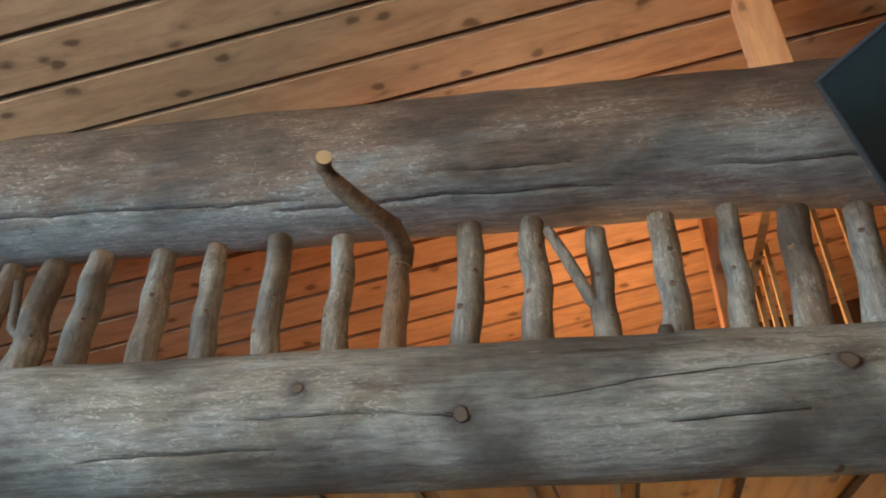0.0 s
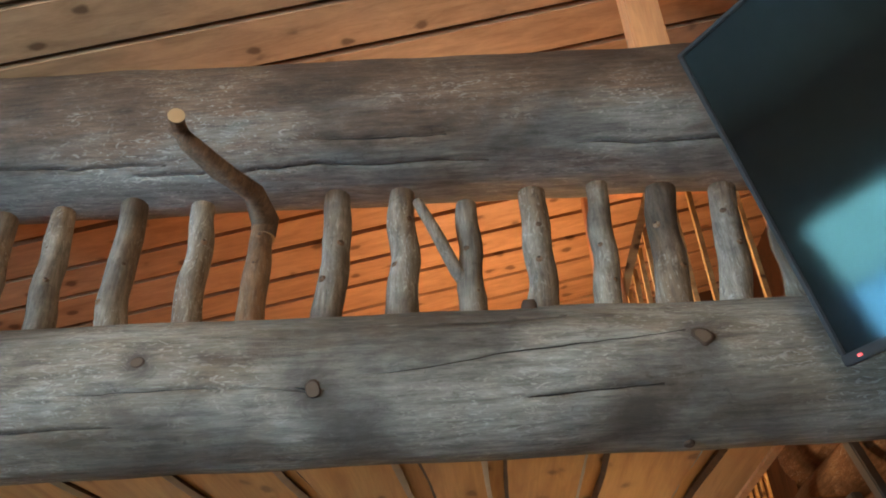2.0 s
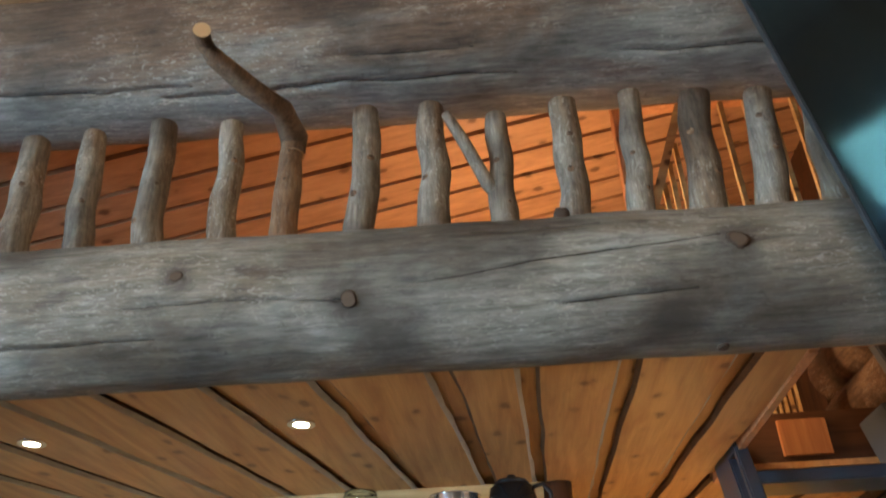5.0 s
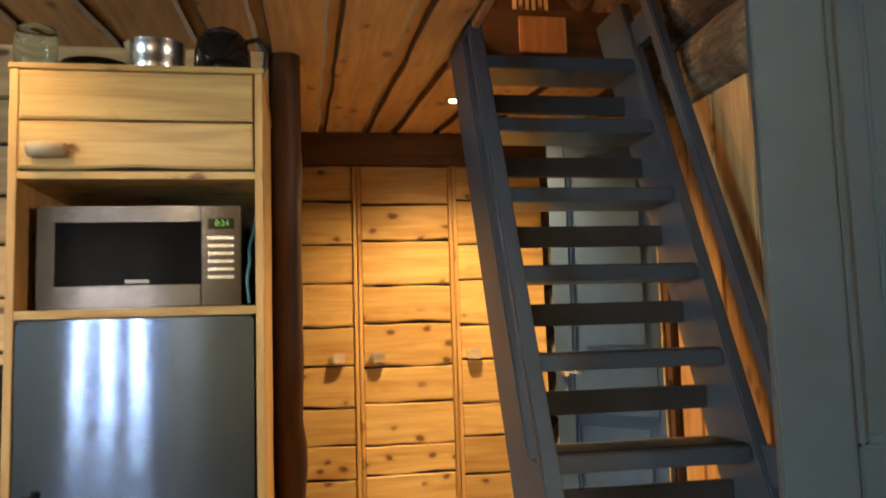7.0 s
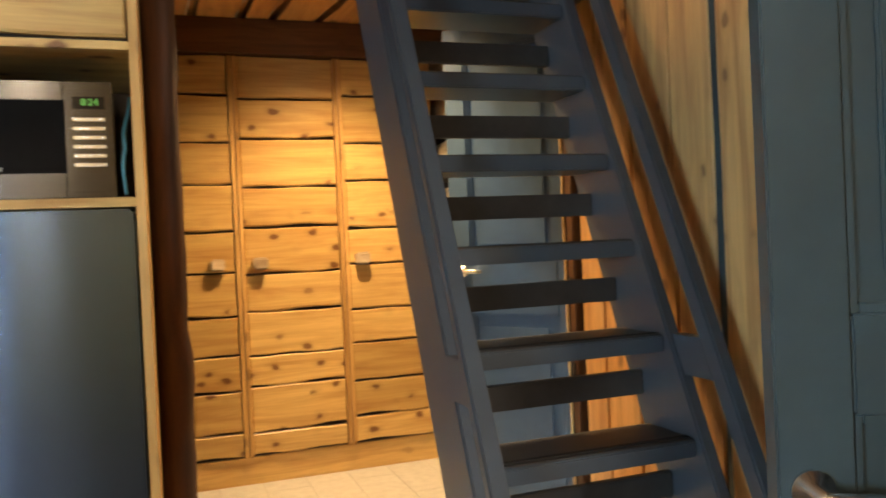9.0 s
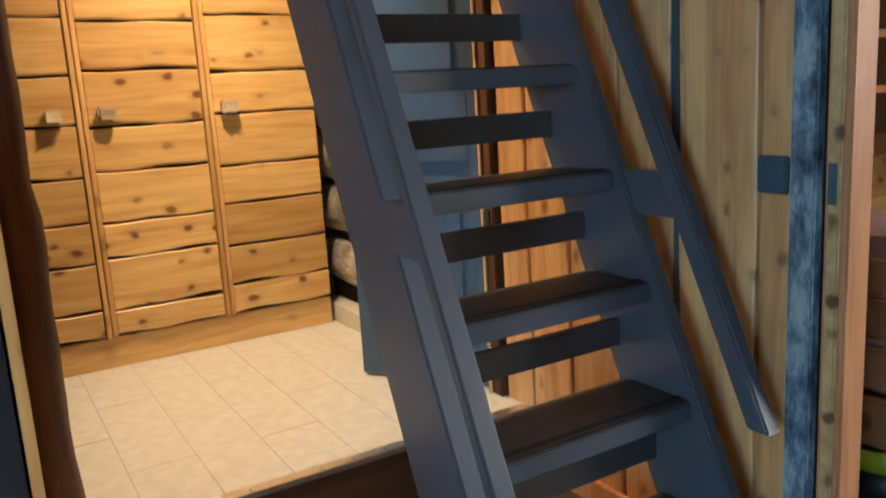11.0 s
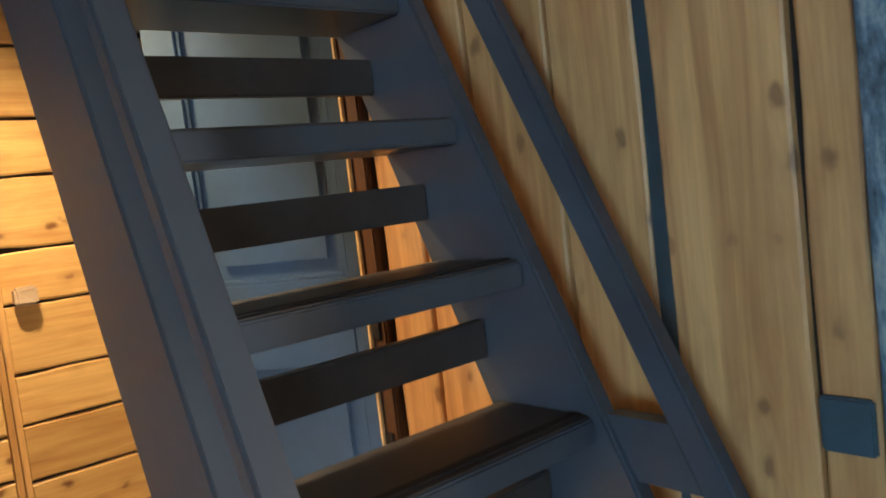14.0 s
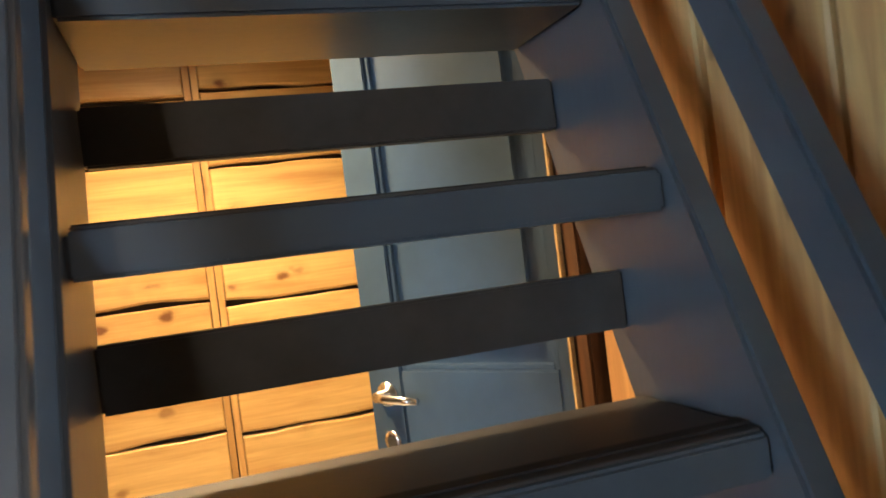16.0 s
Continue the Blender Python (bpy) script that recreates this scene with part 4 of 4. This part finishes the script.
part("glass", lathe([(0.06, 0.0), (0.085, 0.01), (0.10, 0.05), (0.097, 0.05), (0.082, 0.014), (0.03, 0.008)], 32), GLASS, jar2)
pot = base("coffee_pot", 1.28, 3.76, TOP, "glossy black enamel pot with a side handle", "pot")
part("body", lathe([(0.075, 0.0), (0.082, 0.012), (0.08, 0.09), (0.072, 0.13), (0.06, 0.14)], 32), BLACKGLASS, pot)
part("lid", lathe([(0.06, 0.141), (0.05, 0.155), (0.015, 0.16), (0.014, 0.172), (0.002, 0.175)], 28), BLACK, pot)
part("handle", sweep(bmesh.new(), [(0.065, 0, 0.13), (0.10, 0, 0.14), (0.125, 0, 0.11), (0.122, 0, 0.06), (0.10, 0, 0.02), (0.078, 0, 0.018)], [0.008] * 6, 10, cap=0), BLACK, pot)

for ob in (tall, fridge, mw, bowl, jar, jar2, pot, kettle, counter):
    ob.location += Vector((-0.084, 0.057, 0.004))
bpy.data.objects["cable"].location += Vector((-0.084, 0.057, 0.004))

# ceiling spots
for sx, sy in SPOTS:
    sp = base("ceiling_spot", sx, sy, CEIL_Z, "small round recessed ceiling spot, lit", "lamp", "ceiling spots")
    part("rim", lathe([(0.042, -0.006), (0.042, 0.0), (0.028, 0.0), (0.028, -0.006)], 24), CHROME, sp)
    part("bulb", lathe([(0.026, -0.004), (0.024, -0.006), (0.001, -0.007)], 20), BULB, sp, "glowing lamp glass")
# globe and cord for the added room light, never in view
room_lamp = base("added_room_lamp", 0.5, -0.5, 2.75, "unseen globe lamp added behind the camera to warm the room", "lamp")
part("globe", lathe([(0.01, -0.08), (0.06, -0.06), (0.085, 0.0), (0.06, 0.06), (0.01, 0.08)], 24), BULB, room_lamp).visible_shadow = False
part("cord", rod(bmesh.new(), (0, 0, 0.08), (0, 0, ROOF_AT(0.5) - 2.75), 0.004), BLACK, room_lamp)
loft_lamp = base("loft_lamp", 1.50, 4.12, LOFT_Z, "warm glowing globe lamp standing on the loft floor", "lamp")
part("globe", lathe([(0.01, -0.06), (0.045, -0.045), (0.06, 0.0), (0.045, 0.045), (0.01, 0.06)], 20, (0, 0, 2.82 - LOFT_Z)), BULB, loft_lamp).visible_shadow = False
part("stem", lathe([(0.07, 0.0), (0.07, 0.012), (0.012, 0.02), (0.010, 2.76 - LOFT_Z)], 20), BLACK, loft_lamp)

# ---- cupboards on the far wall ----
ZS = [0.327, 0.44, 0.63, 0.79, 0.97, 1.165, 1.355, 1.562, 1.76, 1.965, 2.15]
cup = base("wall_cupboards", 2.0, 5.5, TILE_Z, "row of honey pine cupboards with rough board doors", "cupboard")
part("carcass", local(cup, cube(1.19, 5.425, TILE_Z, 2.635, 5.595, 2.15)), BROWN, cup)
part("plinth", local(cup, cube(1.19, 5.405, TILE_Z, 2.635, 5.424, 0.320, 0.003)), HONEY, cup)
for i, (a, b, kx) in enumerate(((1.21, 1.665, 1.585), (1.705, 2.145, 1.771), (2.185, 2.632, 2.245))):
    d = part("door", local(cup, cube(a, 5.412, 0.322, b, 5.424, 2.148)), GAP, cup, "board door with gaps between the boards")
    for j, (z0, z1) in enumerate(zip(ZS, ZS[1:])):
        dz = 0.012 * math.sin(j * 3.1 + i * 2.2)
        dz1 = 0.012 * math.sin((j + 1) * 3.1 + i * 2.2)
        if j == 0:
            dz = 0
        if j == len(ZS) - 2:
            dz1 = 0
        part("plank", local(cup, wavy_board(a + 0.002, b - 0.002, 5.385, 5.412, z0 + dz + 0.007, z1 + dz1 - 0.004, 50 + i * 20 + j, 0.014)), HONEY, d)
    kb = cube(kx - 0.032, 5.334, 1.177, kx + 0.032, 5.384, 1.232, 0.008)
    for v in kb.verts:
        v.co += Vector((noise.noise(v.co * 30), noise.noise(v.co * 33), noise.noise(v.co * 27))) * 0.006
    part("knob", local(cup, kb), BLOCK, d, "rough sawn wooden block knob")
for x in (1.685, 2.165):
    for o in (-0.011, 0.011):
        bm = cube(x + o - 0.009, 5.372, 0.322, x + o + 0.009, 5.411, 2.15, 0.003)
        part("strip", local(cup, bm), HONEY_UP, cup)
structure("trim_beam_far", cube(1.19, 5.345, 2.153, WALL_X, 5.598, CEIL_Z - 0.002), RED_BROWN, "dark brown beam above the cupboards", "trim")
logs = tagged(new("wall_log_corner"), "grey-white rounded wall logs beside the cupboards", "wall", kind="structure")
for i in range(9):
    z = TILE_Z + 0.275 + i * 0.24
    me = log_mesh((WALL_X + 0.075, 4.93, z), (WALL_X + 0.075, 5.595, z), 0.124, 0.118, (), i * 2.1, 48, 24, 0.09)
    me.materials.append(ROCK_LOG)
    me.materials.append(GAP)
    ob = new("log", me)
    ob.parent = logs
structure("trim_tile_skirting", cube(WALL_X - 0.068, 4.93, TILE_Z, WALL_X + 0.02, 5.56, TILE_Z + 0.085, 0.003), TILE, "pale tile skirting below the wall logs", "trim")

# ---- stairs ----
T_RISE, T_RUN = 0.25, 0.117
def tread_y(z):
    return 3.450 + (z - 1.0) * T_RUN / T_RISE


stairs = base("loft_stairs", 2.37, 3.5, 0.0, "steep grey-blue painted wooden stairs with open treads", "stairs")
SX0, SX1 = 2.007, 2.575


def slope_board(x0, x1, o0, o1, z0, z1, bevel=0.005):
    """An inclined board of the stair, its front and back edges o0, o1 from the line of the treads."""
    bm = bmesh.new()
    q = []
    for x in (x0, x1):
        q.append([bm.verts.new((x, tread_y(z) + o, z)) for o, z in ((o0, z0), (o1, z0), (o1, z1), (o0, z1))])
    bm.faces.new(q[0])
    bm.faces.new(q[1][::-1])
    for k in range(4):
        bm.faces.new((q[0][k], q[1][k], q[1][(k + 1) % 4], q[0][(k + 1) % 4]))
    bmesh.ops.recalc_face_normals(bm, faces=bm.faces)
    bmesh.ops.bevel(bm, geom=list(bm.edges), offset=bevel, segments=2, affect="EDGES")
    return bm


for x0, x1, out, front, back, r0, r1 in ((SX0 - 0.045, SX0, -0.004, -0.012, 0.208, -0.134, -0.100), (SX1, SX1 + 0.038, 0.012, -0.016, 0.235, -0.180, -0.124)):
    part("stringer", local(stairs, slope_board(x0, x1, front, back, 0.0, 2.50)), STAIR, stairs)
    rail = part("handrail", local(stairs, slope_board(x0 + out, x1 + out, r0, r1, 0.48, 2.74)), STAIR, stairs)
    for z0, z1 in ((0.905, 1.005), (2.30, 2.40)):
        part("rail_block", local(stairs, slope_board(x0 + out + 0.002, x1 + out - 0.002, r1 - 0.002, front + 0.002, z0, z1, 0.001)), STAIR, rail)
for k in range(9):
    z = 0.25 * (k + 1)
    y = tread_y(z)
    t = part("tread", local(stairs, cube(SX0 + 0.001, y, z - 0.042, SX1 - 0.001, y + 0.205, z, 0.004)), [STAIR], stairs)
    part("tread_cover", local(stairs, cube(SX0 + 0.006, y + 0.006, z + 0.0005, SX1 - 0.006, y + 0.20, z + 0.004, 0.001)), TREAD, t, "dark worn tread surface")
    part("tread_strip", local(stairs, cube(SX0 + 0.006, y + 0.022, z + 0.0045, SX1 - 0.006, y + 0.040, z + 0.0065)), STRIP, t, "black anti-slip strip")
    if k < 8:
        part("guard_bar", local(stairs, cube(SX0 + 0.001, y + 0.222, z + 0.079, SX1 - 0.001, y + 0.246, z + 0.146, 0.003)), TREAD, stairs, "dark bar between the treads")

# ---- pine wall beside the stairs ----
wall = tagged(new("wall_pine"), "upright pine boards with dark gaps beside the stairs", "wall", kind="structure")
YS = [3.077, 3.166, 3.40, 3.59, 3.80, 3.99, 4.14]
WIDE = {3.40: 0.007}
for i, (a, b) in enumerate(zip(YS, YS[1:])):
    bm = bmesh.new()
    n = 26
    prev = None
    lo, hi = a + 0.006 + WIDE.get(a, 0.0), b - 0.006 - WIDE.get(b, 0.0)
    for j in range(n + 1):
        z = 0.0 + 2.06 * j / n
        wl = 0.007 * noise.noise(Vector((i * 7.7, z * 3, 0)))
        wr = 0.007 * noise.noise(Vector((i * 7.7 + 3, z * 3, 0)))
        row = [bm.verts.new(c) for c in ((WALL_X + 0.02, lo + wl, z), (WALL_X + 0.003, lo + wl, z), (WALL_X, lo + 0.005 + wl, z), (WALL_X, hi - 0.005 + wr, z), (WALL_X + 0.003, hi + wr, z), (WALL_X + 0.02, hi + wr, z))]
        if prev:
            for c in range(5):
                bm.faces.new((prev[c], row[c], row[c + 1], prev[c + 1]))
        prev = row
    bmesh.ops.recalc_face_normals(bm, faces=bm.faces)
    part("plank", bm, WALL_UP, wall)
structure("trim_wall_batten", cube(WALL_X + 0.006, 3.375, 0.0, WALL_X + 0.0215, 3.425, 2.06), DOOR, "grey-blue painted batten between the wall boards", "trim")
structure("baseboard", cube(WALL_X - 0.022, 3.082, 0.0, WALL_X - 0.001, 4.12, 0.075, 0.003), POST, "light pine board along the foot of the wall", "baseboard")
for i, z in enumerate((2.18, 2.43, 2.68, 2.93, 3.2, 3.46)):
    me = log_mesh((WALL_X + 0.085, 2.42, z), (WALL_X + 0.085, 5.55, z), 0.142, 0.134, [(0.2, 0.3, 0.1, 0.5, 0.01)], i * 4.4, 64, 120, 0.07)
    me.materials.append(DARK_LOG if i else WALL_LOG)
    me.materials.append(GAP)
    tagged(new("wall_log", me), "dark brown log of the upper wall" if i else "pale flaky log above the pine boards", "log", "upper wall logs")

# trims of the bunk room doorway
structure("trim_blue", cube(WALL_X - 0.030, 3.012, 0.0, WALL_X - 0.001, 3.070, 2.06, 0.004), PEEL, "upright board with peeling blue paint", "trim")
structure("door_frame_1", cube(WALL_X - 0.022, 2.945, 0.0, WALL_X + 0.052, 2.997, 2.06, 0.004), POST, "unpainted pine jamb of the bunk room doorway", "trim")
structure("door_frame_2", cube(WALL_X - 0.034, 2.957, 0.0, WALL_X - 0.023, 2.984, 2.06, 0.004), PALE_X, "narrow pine lath on the jamb", "trim")
structure("door_frame_3", cube(WALL_X - 0.01, 2.13, 2.062, WALL_X + 0.12, 3.06, 2.12, 0.004), POST, "pine lintel of the bunk room doorway", "trim")
sw = base("wall_plate", WALL_X - 0.01, 3.115, 0.95, "square blue painted cover plate on the wall", "switch plate")
part("plate", local(sw, cube(WALL_X - 0.014, 3.088, 0.957, WALL_X - 0.0005, 3.161, 1.037, 0.004)), PLATE, sw)
sw2 = base("wall_plate", WALL_X - 0.03, 2.955, 0.95, "small metal strike plate on the jamb", "strike plate")
part("plate", local(sw2, cube(WALL_X - 0.040, 2.962, 0.95, WALL_X - 0.0345, 2.980, 1.03, 0.001)), PLATE, sw2)


def panel_door(name, width, z0, z1, m, material, label, panels, handle_z, hx=0.052, thick=0.04):
    """A framed door in its own plane: x from 0 (free edge) to width, front at y=0."""
    door = base(name, 0, 0, 0, label, "door", kind="structure")
    door.matrix_world = m
    st = 0.092
    part("stile", cube(0, 0, z0, st, thick, z1, 0.003), material, door)
    part("stile", cube(width - st, 0, z0, width, thick, z1, 0.003), material, door)
    zs = [z0] + [v for p in panels for v in p] + [z1]
    for a, b in zip(zs[0::2], zs[1::2]):
        part("rail", cube(st + 0.001, 0.001, a, width - st - 0.001, thick - 0.001, b, 0.003), material, door)
    for a, b in panels:
        bm = cube(st, 0.014, a, width - st, 0.026, b)
        box(bm, st + 0.045, 0.006, a + 0.045, width - st - 0.045, 0.015, b - 0.045, 0.005)
        part("panel", bm, material, door)
        bm = bmesh.new()
        for q in ((st, a, st + 0.012, b), (width - st - 0.012, a, width - st, b), (st + 0.012, a, width - st - 0.012, a + 0.012), (st + 0.012, b - 0.012, width - st - 0.012, b)):
            box(bm, q[0], 0.006, q[1], q[2], 0.0138, q[3], 0.002)
        part("moulding", bm, material, door)
    hd = part("door_handle", lathe([(0.026, 0.0), (0.026, 0.006), (0.011, 0.008), (0.011, 0.04)], 24), CHROME, door, "polished chrome lever handle", True)
    hd.matrix_local = pose(hx, 0.0, handle_z, 90, 0, 0)
    bm = sweep(bmesh.new(), [(hx, -0.038, handle_z), (hx + 0.033, -0.046, handle_z), (hx + 0.078, -0.046, handle_z - 0.002), (hx + 0.113, -0.042, handle_z - 0.004)], [0.010, 0.010, 0.009, 0.008], 12, cap=0)
    part("lever", bm, CHROME, door, "", True)
    kp = part("key_plate", lathe([(0.022, 0.0), (0.022, 0.005), (0.012, 0.007)], 20), CHROME, door)
    kp.matrix_local = pose(hx, 0.0, handle_z - 0.10, 90, 0, 0)
    return door


near = panel_door("door_1", 0.68, 0.012, 2.035, Matrix.Translation((2.015, 2.437, 0)) @ Euler((0, 0, math.atan2(-0.26, 0.62))).to_matrix().to_4x4(), DOOR, "grey-blue panelled door standing open into the room", [(0.22, 1.05), (1.17, 1.88)], 0.962, 0.040)
far = panel_door("door_2", 0.562, TILE_Z + 0.012, 2.10, Matrix.Translation((2.434, 4.653, 0)) @ Euler((0, 0, math.atan2(-0.47, 0.325))).to_matrix().to_4x4(), DOOR_PALE, "pale grey-blue panelled door standing ajar behind the stairs", [(0.42, 0.98), (1.20, 2.00)], 1.15)
structure("door_frame_4", cube(WALL_X - 0.02, 4.145, TILE_Z, WALL_X + 0.11, 4.208, 2.16, 0.004), BROWN_UP, "brown jamb of the small doorway", "trim")
structure("trim_door_lath", cube(WALL_X - 0.029, 4.193, TILE_Z, WALL_X - 0.0205, 4.205, 2.16, 0.002), PALE_X, "thin pale lath beside the brown jamb", "trim")
structure("door_frame_5", cube(WALL_X - 0.02, 4.862, TILE_Z, WALL_X + 0.11, 4.92, 2.16, 0.004), POST, "pine jamb of the small doorway", "trim")
for z in (0.75, 1.05, 1.9):
    hinge = base("hinge_plate", WALL_X - 0.02, 4.15, z, "old black iron hinge plate on the jamb", "hinge")
    part("leaf", local(hinge, cube(WALL_X - 0.026, 4.160, z, WALL_X - 0.0205, 4.192, z + 0.075, 0.002)), BLACK, hinge)

# ---- bunk room ----
bunk = base("bunk_bed", 4.0, 3.45, 0.0, "pine bunk bed with made-up lower berth", "bunk bed")
for x, y in ((3.215, 3.015), (3.215, 3.85), (4.78, 3.015), (4.78, 3.85)):
    part("post", local(bunk, cube(x, y, 0, x + 0.045, y + 0.085, 1.95, 0.004)), POST, bunk)
for z in (0.27, 1.05):
    part("side_rail", local(bunk, cube(3.262, 3.03, z, 4.778, 3.058, z + 0.10, 0.003)), POST, bunk)
    part("side_rail", local(bunk, cube(3.262, 3.88, z, 4.778, 3.908, z + 0.10, 0.003)), POST, bunk)
    part("slat_base", local(bunk, cube(3.265, 3.062, z + 0.02, 4.775, 3.876, z + 0.05)), POST, bunk)
for a, b in ((0.215, 0.352), (0.378, 0.488), (0.512, 0.616), (0.640, 0.722), (1.045, 1.142), (1.160, 1.275), (1.295, 1.41)):
    part("end_board", local(bunk, cube(3.222, 3.102, a, 3.250, 3.848, b, 0.008)), POST, bunk)
def cushion(x0, y0, z0, x1, y1, z1, seed, amp=0.02):
    bm = cube(x0, y0, z0, x1, y1, z1, 0.04)
    bmesh.ops.subdivide_edges(bm, edges=[e for e in bm.edges if e.calc_length() > 0.2], cuts=14, use_grid_fill=True)
    for v in bm.verts:
        v.co += Vector((0, 0, 1)) * amp * noise.noise(v.co * 5 + Vector((seed, 0, 0))) + Vector((noise.noise(v.co * 9), noise.noise(v.co * 8 + Vector((4, 0, 0))), 0)) * amp * 0.4
    return bm


tagged(link_mesh("mattress", cushion(3.27, 3.07, 0.322, 4.76, 3.87, 0.60, 1), PINK, True), "mattress with pinkish bedding on the lower bunk", "mattress")
tagged(link_mesh("blanket", cushion(3.36, 3.012, 0.50, 4.5, 3.60, 0.70, 5, 0.03), BLANKET, True), "grey knitted blanket hanging over the lower bunk", "blanket")
bl = bpy.data.objects["blanket"]
bm = bmesh.new()
for i in range(46):
    x = 3.38 + i * 0.024
    sweep(bm, [(x, 3.016, 0.53), (x + 0.004, 3.008, 0.49), (x + 0.008 * noise.noise(Vector((i * 1.3, 0, 0))), 3.006, 0.43)], [0.007, 0.006, 0.004], 6, cap=0)
part("fringe", bm, BLANKET, bl, "knotted wool fringe")
tagged(link_mesh("pillow", cushion(3.265, 3.12, 0.585, 3.66, 3.84, 0.78, 9, 0.03), PINK, True), "pinkish pillow at the end of the lower bunk", "pillow")
tub = base("lime_tub", 3.36, 3.22, 0.0, "dark storage bag with a lime green rim on the floor", "bag")
part("bag", lathe([(0.10, 0.0), (0.13, 0.03), (0.135, 0.15)], 24), BLACK, tub)
part("rim", lathe([(0.137, 0.14), (0.142, 0.15), (0.142, 0.20), (0.128, 0.20), (0.128, 0.15)], 24), LIME, tub, "lime green rim")
bw = tagged(new("wall_bunk_boards"), "orange pine boards lining the bunk room", "wall", kind="structure")
for i in range(14):
    part("plank", wavy_board(2.93, 4.88, 3.975, 3.998, 0.01 + i * 0.17, 0.165 + i * 0.17, 200 + i, 0.008, n=16), HONEY, bw)

# ---- tiles of the raised floor, last ----
tiles = structure("floor_tiles", cube(-2.6, 4.06, TILE_Z - 0.0020, -2.5, 4.08, TILE_Z - 0.001), TILE, "large beige floor tiles with thin grey joints", "floor")
TW, TL = 0.195, 0.60
for i in range(-6, 17):
    for j in range(-1, 4):
        x0 = i * TW + 0.18
        y0 = 4.055 + j * TL + (0.3 if i % 2 else 0.0)
        a, b = max(y0, 4.054), min(y0 + TL, 5.60)
        hi = min(x0 + TW, 3.55)
        if b - a < 0.02 or x0 > 3.5:
            continue
        bm = cube(x0 + 0.0015, a + 0.0015, TILE_Z - 0.007, hi - 0.0015, b - 0.0015, TILE_Z, 0.001)
        part("tile", bm, TILE, tiles)
